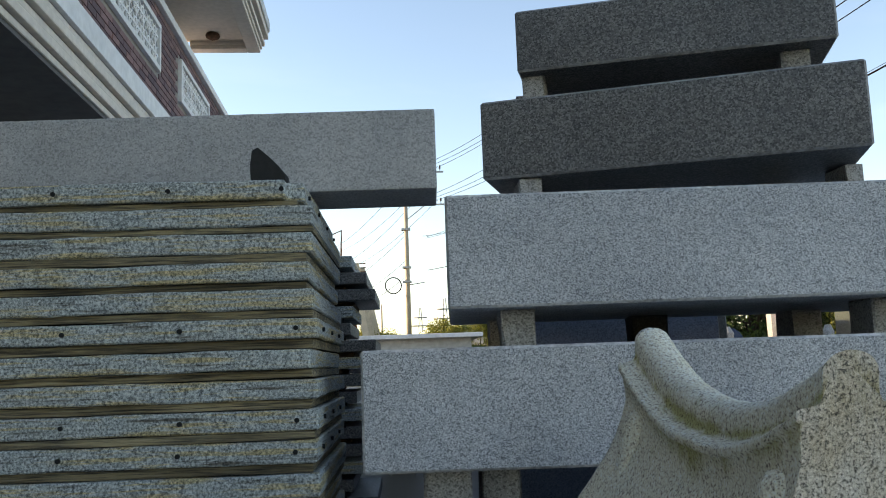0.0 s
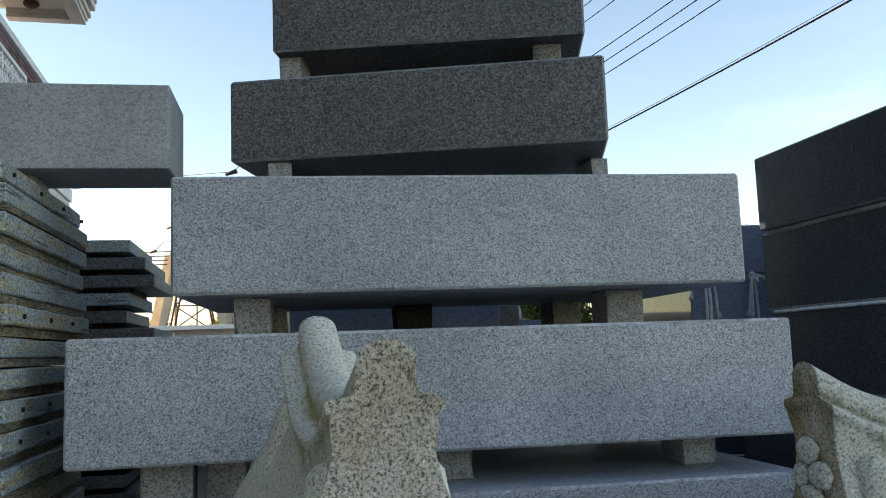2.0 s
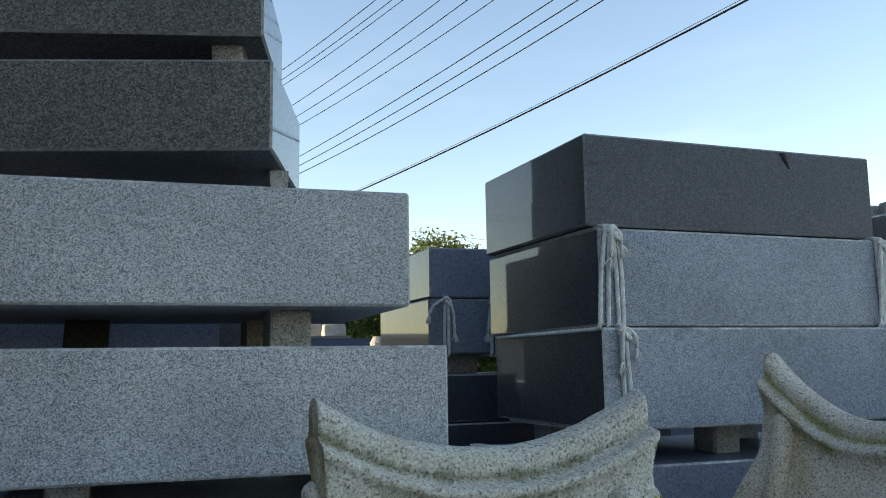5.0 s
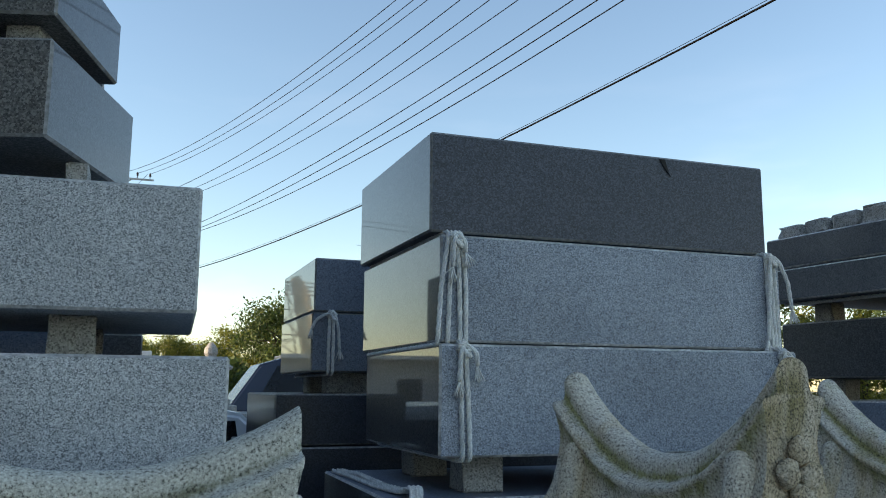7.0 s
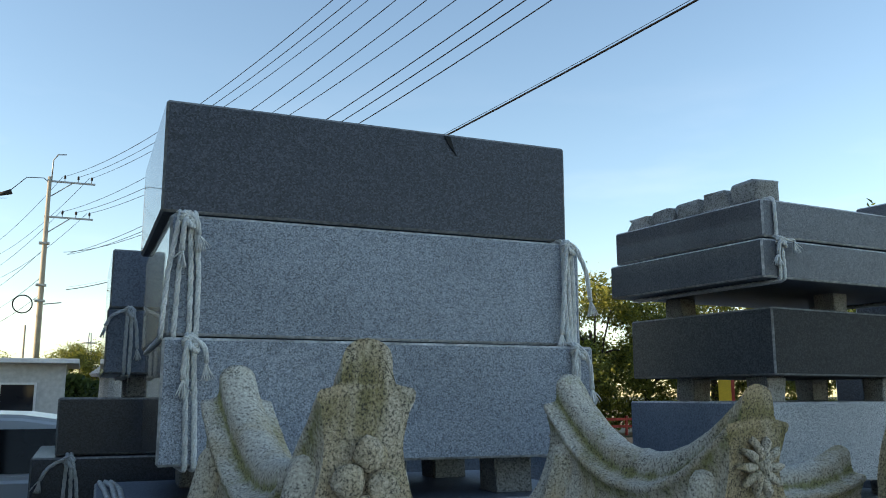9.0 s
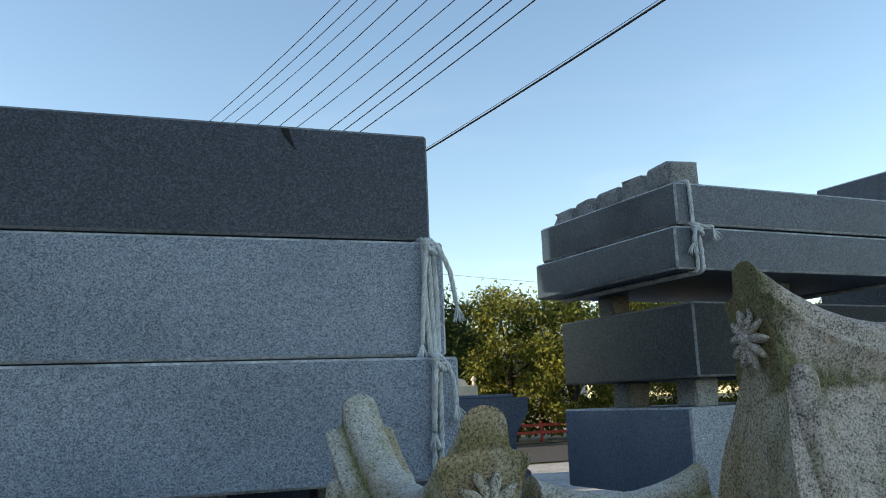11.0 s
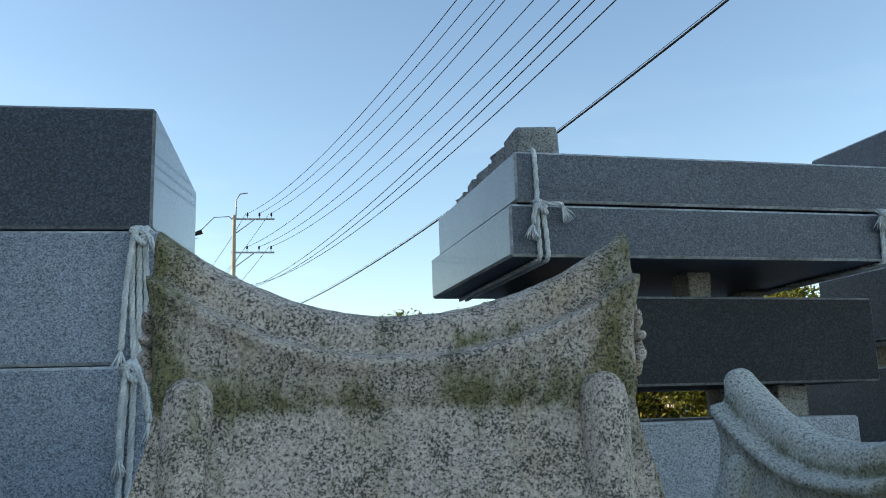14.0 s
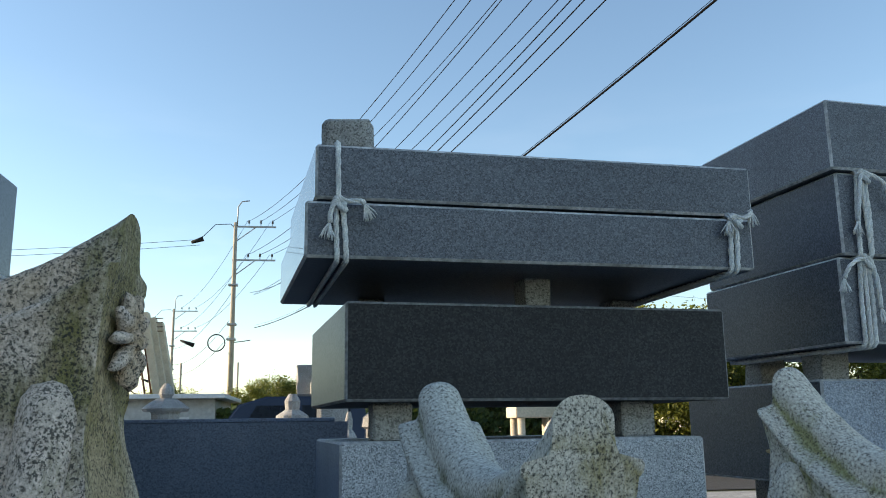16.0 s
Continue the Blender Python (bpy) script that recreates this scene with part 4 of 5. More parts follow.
root = thing("loose_rope", "loose white rope lying on a low granite slab", "rope")
for k in range(3):
    bm = bmesh.new()
    twisted(bm, [(2.735 + 0.02 * k, 3.25, 1.184), (2.745 + 0.025 * k, 2.95, 1.186 + 0.012 * (k % 2)), (2.75 + 0.02 * k, 2.6, 1.185), (2.77 + 0.018 * k, 2.40, 1.19), (2.78 + 0.015 * k, 2.315, 1.215), (2.775 + 0.015 * k, 2.29, 1.12)], 0.0085)
    part("strand", bm, M_ROPE, root, smooth=True)

# ---- blue-grey stone offering table behind ----
def offering_table(x0, x1, y0, y1, top):
    root = thing("stone_altar_table", "blue-grey polished stone table with curved waist", "stone table", "", pose((x0 + x1) / 2, (y0 + y1) / 2, 0))
    w, d = (x1 - x0) / 2, (y1 - y0) / 2
    part("top_plate", box_bm(-w + 0.06, w - 0.06, -d + 0.06, d - 0.06, top - 0.018, top, 0.004), M_BLUE, root)
    bm = bmesh.new()
    prof = [(0.0, top - 0.02), (0.0, top - 0.105), (-0.012, top - 0.125), (-0.04, top - 0.16), (-0.075, top - 0.22), (-0.085, top - 0.30), (-0.07, top - 0.36), (-0.035, top - 0.41), (0.0, top - 0.44), (0.0, 0.55), (0.05, 0.5), (0.05, 0.0)]
    loft(bm, [[(-w - o, -d, z), (w + o, -d, z), (w + o, d, z), (-w - o, d, z)] for o, z in prof[::-1]])
    part("body", bm, M_BLUE, root)
    return root


offering_table(4.295, 5.497, 4.28, 5.30, 1.572)


# ---- house beside the yard ----
house = thing("house", "two-storey house with purple brick, cream mouldings and lattice screens", "house", "", Matrix.Translation((-1.83, -0.55, 0)) @ Matrix.Rotation(radians(2.5), 4, "Z"))
part("ground_floor_wall", box_bm(-8, -0.9, -4, 13.2, 0, 3.5), M_MORTAR, house, "grey rendered ground-floor wall under the canopy")
part("canopy_soffit", box_bm(-8, -0.02, -4, 13.2, 3.5, 3.56), M_SHADE_GREY, house, "soffit coloured dark for its shade")
for k, (out, z0, z1) in enumerate(((0.0, 3.53, 3.58), (0.035, 3.59, 3.655), (0.02, 3.665, 3.72), (0.06, 3.73, 3.795), (0.045, 3.80, 3.85))):
    part("moulding", box_bm(-0.5, out, -4, 13.2, z0, z1, 0.012), M_PLASTER, house, "cream painted cornice moulding")
part("band", box_bm(-0.5, 0.075, -4, 13.2, 3.86, 4.04, 0.006), M_WHITE, house, "white painted band")
upper = part("brick_wall", box_bm(-0.4, -0.012, -4, 13.2, 4.041, 5.05), M_MORTAR, house, "purple-brown brick parapet wall")
part("coping", box_bm(-0.45, 0.05, -4, 13.25, 5.051, 5.14, 0.01), M_WHITE, house, "white painted coping")
part("upper_wall", box_bm(-8, -1.3, -4, 10.1, 5.0, 7.4), M_PLASTER, house, "cream rendered upper wall")
part("core_wall", box_bm(-8, -0.41, -4, 13.2, 3.57, 5.0), M_SHADE_GREY, house)
eave = part("eave", box_bm(-7.5, 0.62, -4, 10.62, 5.72, 5.80, 0.004), M_PLASTER, house, "cream eave with stepped mouldings")
for k, (o, z0, z1) in enumerate(((0.64, 5.60, 5.65), (0.66, 5.652, 5.70), (0.69, 5.702, 5.76), (0.73, 5.81, 5.90))):
    bm = bmesh.new()
    add_box(bm, o - 0.16, o, -4, 10.7 + (o - 0.64), z0, z1, 0.01)
    part("moulding", bm, M_PLASTER, eave)
    bm = bmesh.new()
    add_box(bm, -0.22, o - 0.161, 10.55, 10.7 + (o - 0.64), z0, z1, 0.01)
    part("moulding", bm, M_PLASTER, eave)
part("roof", box_bm(-8.2, 0.75, -4, 10.8, 5.905, 6.05, 0.02), M_SHED, house, "pale roof edge")
bm = bmesh.new()
arc = [(-0.25 - 0.9 + 0.9 * math.cos(a), 5.05 + 0.66 * math.sin(a)) for a in [math.pi / 2 * k / 8 for k in range(9)]]
loft(bm, [[(x, y, z) for x, z in arc] + [(-1.3, y, 5.72), (-1.3, y, 5.05)] for y in (10.0, 10.35)])
part("bracket", bm, M_PLASTER, house, "curved cream bracket")
bm = bmesh.new()
bmesh.ops.create_icosphere(bm, subdivisions=2, radius=0.09, matrix=Matrix.Translation((0.1, 10.35, 5.69)) @ Matrix.Diagonal((1, 1, 0.6, 1)))
part("soffit_lamp", bm, M_RUST, house, "small brown lamp under the eave")


def lattice(y0, y1, z0, z1):
    """A pierced white block screen: rings and diagonals in square cells within a frame."""
    win = new("lattice_screen")
    win.parent = house
    tagged(win, "white pierced lattice screen")
    t = 0.05
    for q in ((y0, y1, z0, z0 + t), (y0, y1, z1 - t, z1), (y0, y0 + t, z0 + t, z1 - t), (y1 - t, y1, z0 + t, z1 - t)):
        part("frame", box_bm(-0.06, 0.03, *q, 0.004), M_WHITE, win)
    # Dark sheet paints the shade seen through the pierced screen.
    part("backing", box_bm(-0.05, -0.02, y0 + t, y1 - t, z0 + t, z1 - t), M_SHADE_GREY, win, "dark panel standing for the shaded opening")
    ny = max(2, round((y1 - y0) / 0.22))
    nz = max(2, round((z1 - z0) / 0.22))
    cy, cz = (y1 - y0 - 2 * t) / ny, (z1 - z0 - 2 * t) / nz
    bm = bmesh.new()
    add_box(bm, -0.015, 0.012, -cy / 2, cy / 2, -0.012, 0.012)
    add_box(bm, -0.014, 0.013, -0.012, 0.012, -cz / 2, cz / 2)
    add_tube(bm, [(0, 0.36 * cy * math.cos(a), 0.36 * cz * math.sin(a)) for a in [2 * math.pi * k / 14 for k in range(15)]], 0.013, 6, 0, False)
    for s in (-1, 1):
        add_tube(bm, [(0, -cy / 2, -s * cz / 2), (0, cy / 2, s * cz / 2)], 0.010, 6)
    me = mesh_of("lattice_block", bm, M_WHITE)
    for a in range(ny):
        for b in range(nz):
            ob = new("lattice_block", me)
            ob.parent = win
            ob.location = (0, y0 + t + (a + 0.5) * cy, z0 + t + (b + 0.5) * cz)


SCREENS = ((3.2, 4.9), (6.2, 8.05), (8.95, 10.55), (11.5, 12.8))
for y0, y1 in SCREENS:
    lattice(y0, y1, 4.41, 4.88)


# Added out of view: keeps low sun off the lantern and lion bases.
solid("wall_west", box_bm(-18, -8, 13.3, 17.0, 0, 4.6), M_PLASTER, "unseen plain wall added to block the low sun", "wall", kind="structure")


# ---- utility poles and overhead lines ----
def utility_pole(x, y, height, lamp, label):
    root = thing("utility_pole", label, "utility pole", "utility poles along the road", pose(x, y, 0))
    part("shaft", tube_bm([(0, 0, 0), (0, 0, height * 0.5), (0, 0, height)], [0.19, 0.155, 0.11], 12), M_POLE, root, "tan spun-concrete shaft", True)
    for z in (height - 0.25, height - 2.35):
        arm = part("cross_arm", box_bm(-0.15, 2.45, -0.05, 0.05, z - 0.05, z + 0.05, 0.01), M_STEEL, root, "galvanised cross arm")
        for k in range(3):
            bm = bmesh.new()
            turned(bm, [(0.02, z + 0.05), (0.02, z + 0.2), (0.07, z + 0.22), (0.05, z + 0.28), (0.07, z + 0.31), (0.05, z + 0.38), (0.03, z + 0.42)], 10, (0.8 + 0.72 * k, 0))
            part("insulator", bm, M_RUBBER, arm)
        part("brace", tube_bm([(0.1, 0, z - 0.9), (1.2, 0, z - 0.05)], 0.03, 6), M_STEEL, root)
    for z in (height - 3.9, height - 6.3, height - 7.2):
        part("bracket", box_bm(-0.3, 0.25, -0.2, 0.2, z - 0.06, z + 0.06, 0.01), M_STEEL, root)
    part("coil", tube_bm([(-0.9 + 0.5 * math.cos(a), 0.1, 6.6 + 0.5 * math.sin(a)) for a in [2 * math.pi * k / 24 for k in range(25)]], 0.035, 6), M_WIRE, root, "coiled black cable")
    part("closure", tube_bm([(-3.0, 0.1, 6.75), (-2.2, 0.1, 6.45)], [0.06, 0.14], 10), M_RUBBER, root, "black cable closure")
    part("stub_arm", tube_bm([(0, 0, 6.6), (1.1, 0, 6.75)], 0.03, 6), M_STEEL, root)
    part("switch_box", tube_bm([(-2.6, 0, height - 1.3), (-1.9, 0, height - 1.05)], [0.09, 0.16], 8), M_RUBBER, root)
    part("lead", tube_bm([(-2.0, 0, height - 1.0), (-1.2, 0, height - 0.15), (-0.3, 0, height - 0.1), (0, 0, height - 0.4)], 0.025, 6), M_WIRE, root)
    if lamp:
        part("lamp_arm", tube_bm([(0.1, 0, height - 0.2), (0.12, 0, height + 1.0), (0.35, 0, height + 1.35), (0.8, 0, height + 1.4)], 0.04, 6), M_STEEL, root, "steel street-lamp arm")
    return root


utility_pole(0.2, 53, 14.0, True, "concrete utility pole with cross arms and street lamp")
utility_pole(-9.7, 93, 14.0, True, "distant concrete utility pole with cross arms")
utility_pole(14.5, -8.0, 14.0, False, "concrete utility pole behind the yard")
for x, y, h in ((-6, 75, 7), (-2.5, 88, 8), (-14, 120, 9)):
    root = thing("light_pole", "thin far wooden pole", "pole", "thin far poles", pose(x, y, 0))
    part("shaft", tube_bm([(0, 0, 0), (0, 0, h)], [0.11, 0.08], 8), M_POLE, root)


def line_between(p, q, sag, r, label, name="power_line"):
    p, q = Vector(p), Vector(q)
    pts = []
    for k in range(41):
        s = k / 40
        v = p.lerp(q, s)
        v.z -= 4 * sag * s * (1 - s)
        pts.append(v)
    ob = solid(name, tube_bm(pts, r, 5), M_WIRE, label, "cable", "overhead lines", smooth=True)
    return ob


for px, pz, qx, qz, sag in ((1.0, 14.1, 15.83, 17.02, 3.0), (1.7, 14.1, 15.92, 16.4, 2.73), (2.4, 14.1, 18.43, 19.1, 2.88), (1.0, 12.0, 16.35, 16.3, 2.86), (1.7, 12.0, 17.25, 16.77, 3.0),
                             (2.4, 12.0, 17.63, 16.03, 2.71), (1.49, 9.6, 15.03, 12.18, 1.92), (1.42, 9.52, 14.75, 11.73, 2.12), (1.22, 9.65, 15.14, 11.98, 2.57)):
    line_between((px, 53, pz), (qx, -8, qz), sag, 0.013, "thin black power line")
line_between((1.5, 53, 7.5), (15.5, -8, 10.0), 1.8, 0.021, "thick black bundled cable")
line_between((1.5, 53, 7.65), (15.55, -8, 10.15), 1.88, 0.006, "thin messenger wire beside the cable")
for (px, pz), (qx, qz) in (((0.9, 14.1), (-9, 14.1)), ((2.3, 14.1), (-7.6, 14.1)), ((0.9, 12.0), (-9, 12.0)), ((2.3, 12.0), (-7.6, 12.0)), ((0.2, 7.2), (-9.7, 7.2)), ((0.2, 9.8), (-9.7, 9.8)), ((0.2, 8.2), (-9.7, 8.2))):
    line_between((px, 53, pz), (qx, 93, qz), 0.9, 0.014, "thin black power line")
for dz in (0.0, 0.35):
    line_between((-1.9, 53, 12.9 - dz), (-40, 51, 11.0 - dz), 0.5, 0.014, "thin black service line from the pole")
line_between((12, 40, 8.4), (90, 70, 11.0), 0.8, 0.009, "far thin power line")


def pylon(x, y, h):
    root = thing("pylon", "far steel lattice transmission tower", "pylon", "far pylons", pose(x, y, 0))
    for sx in (-1, 1):
        part("leg", tube_bm([(sx * h * 0.07, 0, 0), (sx * h * 0.012, 0, h)], 0.14, 5), M_STEEL, root)
    for k, z in enumerate((0.72, 0.85)):
        part("cross_arm", tube_bm([(-h * 0.16 + k * 1.0, 0, h * z), (h * 0.16 - k * 1.0, 0, h * z)], 0.22, 5), M_STEEL, root)
    for k in range(6):
        z0, z1 = h * k / 7, h * (k + 1) / 7
        w0, w1 = h * (0.07 - 0.058 * k / 7), h * (0.07 - 0.058 * (k + 1) / 7)
        part("brace", tube_bm([(-w0, 0, z0), (w1, 0, z1)], 0.09, 4), M_STEEL, root)


pylon(11.1, 250, 21)
pylon(57.8, 250, 34)
pylon(4.0, 260, 19)


# ---- plants ----
def leaf_cloud(seed, radius, height, count, leaf, base):
    """Leaves in clumps at the tips of a crown, with gaps between."""
    rnd = random.Random(seed)
    clumps = []
    for _ in range(46):
        a, u = rnd.uniform(0, 2 * math.pi), rnd.uniform(-1, 1)
        rr = radius * math.sqrt(max(0.0, 1 - u * u)) * rnd.uniform(0.45, 1.08)
        clumps.append((Vector((rr * math.cos(a), rr * math.sin(a), base + height * (0.5 + 0.5 * u * rnd.uniform(0.7, 1.0)))), rnd.uniform(0.16, 0.34) * radius))
    vs, fs = [], []
    for k in range(count):
        c, cr = clumps[rnd.randrange(len(clumps))]
        d = Vector((rnd.gauss(0, 1), rnd.gauss(0, 1), rnd.gauss(0, 0.75)))
        p = c + d * cr * 0.55
        s = leaf * rnd.uniform(0.6, 1.4)
        n = Vector((rnd.gauss(0, 1), rnd.gauss(0, 1), rnd.gauss(0.4, 0.8))).normalized()
        a = n.orthogonal().normalized()
        a.rotate(Matrix.Rotation(rnd.uniform(0, 6.28), 3, n))
        b = n.cross(a)
        i = len(vs)
        vs += [p - a * s, p - b * s * 0.42 + n * s * 0.12, p + a * s - n * s * 0.1, p + b * s * 0.42 + n * s * 0.12]
        fs += [(i, i + 1, i + 2), (i, i + 2, i + 3)]
    return vs, fs, clumps


def tree(seed, radius, height, base, count, leaf, mat):
    """Meshes of a tapered trunk, limbs to the clumps, and a leafy crown."""
    vs, fs, clumps = leaf_cloud(seed, radius, height, count, leaf, base)
    crown = bpy.data.meshes.new("crown")
    crown.from_pydata([tuple(v) for v in vs], [], fs)
    crown.materials.append(mat)
    rnd = random.Random(seed + 50)
    bm = bmesh.new()
    top = base + height * 0.6
    lean = rnd.uniform(-0.2, 0.2)
    trunk = [Vector((lean * (z / top) ** 2 + 0.05 * math.sin(z * 2), 0.05 * math.cos(z * 1.7), z)) for z in [top * k / 8 for k in range(9)]]
    add_tube(bm, trunk, [0.17 * (1 - 0.085 * k) * radius / 2.2 for k in range(9)], 9)
    for c, _ in clumps[::3]:
        s = trunk[rnd.randrange(3, 8)]
        add_tube(bm, [s, s.lerp(c, 0.5) + Vector((0, 0, 0.15)), c], [0.06, 0.04, 0.012], 5)
    return mesh_of("trunk", bm, M_BARK), crown


T_DARK = [tree(11, 2.6, 4.6, 1.3, 13000, 0.095, M_LEAF), tree(12, 2.2, 3.8, 1.1, 11000, 0.095, M_LEAF)]
T_LIT = [tree(13, 2.4, 5.0, 0.9, 17000, 0.078, M_LEAF_Y), tree(14, 2.0, 4.0, 0.8, 14000, 0.078, M_LEAF_Y)]


def plant_tree(kind, x, y, s, turn, label, group):
    root = thing("tree", label, "tree", group, pose(x, y, 0, 0, 0, turn) @ Matrix.Scale(s, 4))
    for name, me in zip(("trunk", "crown"), kind):
        ob = new(name, me)
        ob.parent = root
    return root


G1, G2 = "leafy trees behind the yard", "yellowing trees in evening sun"
for k, (x, y, s) in enumerate(((8.2, 33, 0.86), (11.0, 34, 0.92), (13.2, 32, 1.08), (15.6, 33, 1.05), (9.6, 39, 0.95), (17.2, 36, 1.0), (12.5, 40, 1.0))):
    plant_tree(T_DARK[k % 2], x, y, s, 47 * k, "dark green leafy tree with open crown", G1)
for k, (x, y, s) in enumerate(((16.9, 29.5, 0.98), (18.9, 28.5, 1.08), (21.5, 29.5, 1.05), (24.5, 30, 1.1), (28, 30, 1.1), (32, 29, 1.1))):
    plant_tree(T_LIT[k % 2], x, y, s, 61 * k, "leafy tree coloured yellow-green for low sun", G2)
for k, (x, y, s) in enumerate(((21.0, 12.9, 1.0), (21.4, 13.9, 1.04), (23.5, 14.5, 1.05), (25.5, 12.0, 1.1), (28.0, 19.0, 1.1))):
    plant_tree(T_DARK[k % 2], x, y, s, 33 * k, "dark green leafy tree with open crown", G1)
for k, (x, y, s) in enumerate(((-1.5, 43, 0.62), (1.6, 44, 0.68), (3.6, 42, 0.66), (5.6, 41, 0.72), (7.0, 38, 0.74), (-4, 47, 0.66), (2.6, 52, 0.74), (6.2, 50, 0.8), (-8, 52, 0.7))):
    plant_tree(T_LIT[k % 2], x, y, s, 71 * k, "small yellow-green tree beyond the sheds", "small far trees")


def hedge(x0, x1, y, h, depth, seed, mat, count):
    rnd = random.Random(seed)
    vs, fs = [], []
    for _ in range(count):
        x = rnd.uniform(x0, x1)
        top = h * (0.75 + 0.35 * noise.noise(Vector((x * 0.9, seed, 0))))
        p = Vector((x, y + rnd.uniform(-depth, depth), rnd.uniform(0.05, 1) ** 0.7 * top))
        s = 0.11 * rnd.uniform(0.6, 1.4)
        n = Vector((rnd.gauss(0, 1), rnd.gauss(-0.5, 1), rnd.gauss(0.4, 0.8))).normalized()
        a = n.orthogonal().normalized()
        b = n.cross(a)
        i = len(vs)
        vs += [tuple(p - a * s), tuple(p - b * s * 0.5), tuple(p + a * s), tuple(p + b * s * 0.5)]
        fs += [(i, i + 1, i + 2), (i, i + 2, i + 3)]
    me = bpy.data.meshes.new("hedge")
    me.from_pydata(vs, [], fs)
    me.materials.append(mat)
    return tagged(new("hedge", me), "untrimmed dark green hedge", "hedge", "", "stuff")


hedge(2.0, 9.0, 29.0, 2.8, 0.9, 3, M_LEAF, 9000)
hedge(7.5, 17.0, 31.0, 2.9, 0.9, 4, M_LEAF, 9000)
hedge(17, 40, 30.5, 1.7, 0.8, 5, M_LEAF_Y, 9000)
hedge(-12, 2.5, 38.0, 3.2, 0.8, 6, M_LEAF, 7000)


# ---- sheds and far buildings ----
def shed(x0, x1, y0, y1, h, label):
    root = thing("shed", label, "shed", "low sheds", pose(x0, y0, 0))
    w, d = x1 - x0, y1 - y0
    part("wall", box_bm(0, w, 0, d, 0, h - 0.14), M_SHED, root)
    part("roof", box_bm(-0.35, w + 0.35, -0.5, d + 0.3, h - 0.14, h, 0.02), M_WHITE, root, "flat pale roof edge")
    n = max(2, int(w / 2.4))
    for k in range(n):
        c = (k + 0.5) * w / n
        win = part("window", box_bm(c - 0.5, c + 0.5, -0.05, 0.02, 1.0, 1.9, 0.01), M_WHITE, root)
        part("pane", box_bm(c - 0.44, c + 0.44, -0.058, -0.045, 1.06, 1.84), M_GLASSD, win)
    part("gutter", tube_bm([(w * 0.62, -0.08, 0), (w * 0.62, -0.08, h - 0.2)], 0.05, 6), M_WHITE, root)


shed(-10.5, 2.2, 28.0, 33.0, 2.6, "low white shed with a flat roof")
for x, y, w, h in ((8.5, 180, 7, 9), (2.0, 200, 12, 7.5), (17, 230, 10, 12), (40, 160, 14, 9), (28, 170, 8, 10), (-30, 190, 16, 8), (70, 150, 18, 10)):
    root = thing("far_building", "pale far apartment block", "building", "far buildings", pose(x, y, 0))
    part("wall", box_bm(0, w, 0, 8, 0, h), M_HILL, root)
    part("roof", box_bm(-0.3, w + 0.3, -0.3, 8.3, h, h + 0.5), M_SHED, root)
    for a in range(int(w / 2.5)):
        for b in range(int(h / 3)):
            win = part("window", box_bm(0.7 + a * 2.5, 2.1 + a * 2.5, -0.04, 0.05, 1 + b * 3, 2.3 + b * 3), M_GLASSD, root)


# ---- rack of leaning slabs ----
rack = thing("slab_rack", "tall rusty lattice rack with pale stone slabs leaning on it", "rack", "", pose(-3.25, 41.5, 0))
for sx in (-1, 1):
    for sy in (-0.8, 0.8):
        part("leg", tube_bm([(sx * 1.5, sy, 0), (sx * 0.28, sy, 6.6)], 0.05, 6), M_RUST, rack)
    for k in range(3):
        part("slab", box_bm(-0.16, 0.16, -0.45 + 0.1 * k, 0.3, 0, 7.0 - 0.2 * k, 0.01, Matrix.Translation((sx * (2.0 + 0.24 * k), 0.3 * k, 0.0)) @ Matrix.Rotation(-sx * 0.20, 4, "Y")), M_PALE, rack, "long pale slab leaning on the rack")
for k in range(5):
    z0, z1 = 1.2 * k + 0.4, 1.2 * k + 1.6
    w0, w1 = 1.5 - 1.22 * z0 / 6.6, 1.5 - 1.22 * z1 / 6.6
    for s in (-1, 1):
        part("brace", tube_bm([(-s * w0, -0.8, z0), (s * w1, -0.8, z1)], 0.03, 5), M_RUST, rack)
    part("rail", tube_bm([(-w0, -0.8, z0), (w0, -0.8, z0)], 0.03, 5), M_RUST, rack)
for k in range(4):
    part("shelf_bar", tube_bm([(-2.8, 0.1, 6.0 + 0.2 * k), (1.4, 0.1, 6.05 + 0.2 * k)], 0.025, 5), M_RUST, rack)
part("jib", tube_bm([(0.2, 0, 6.6), (0.25, 0, 8.3), (-1.2, 0, 7.7)], 0.05, 6), M_RUST, rack)


# ---- parked vehicles ----
def extrude_side(outline, width_at):
    """A closed shell from a side outline (x, z); width_at gives the half width at a height."""
    bm = bmesh.new()
    loft(bm, [[(x, s * width_at(z), z) for x, z in outline] for s in (-1, 1)])
    bmesh.ops.recalc_face_normals(bm, faces=bm.faces)
    bmesh.ops.bevel(bm, geom=[e for e in bm.edges if len(e.link_faces) == 2 and e.calc_face_angle(0) > 0.9], offset=0.035, segments=3, affect="EDGES")
    for f in bm.faces:
        f.smooth = False
    return bm


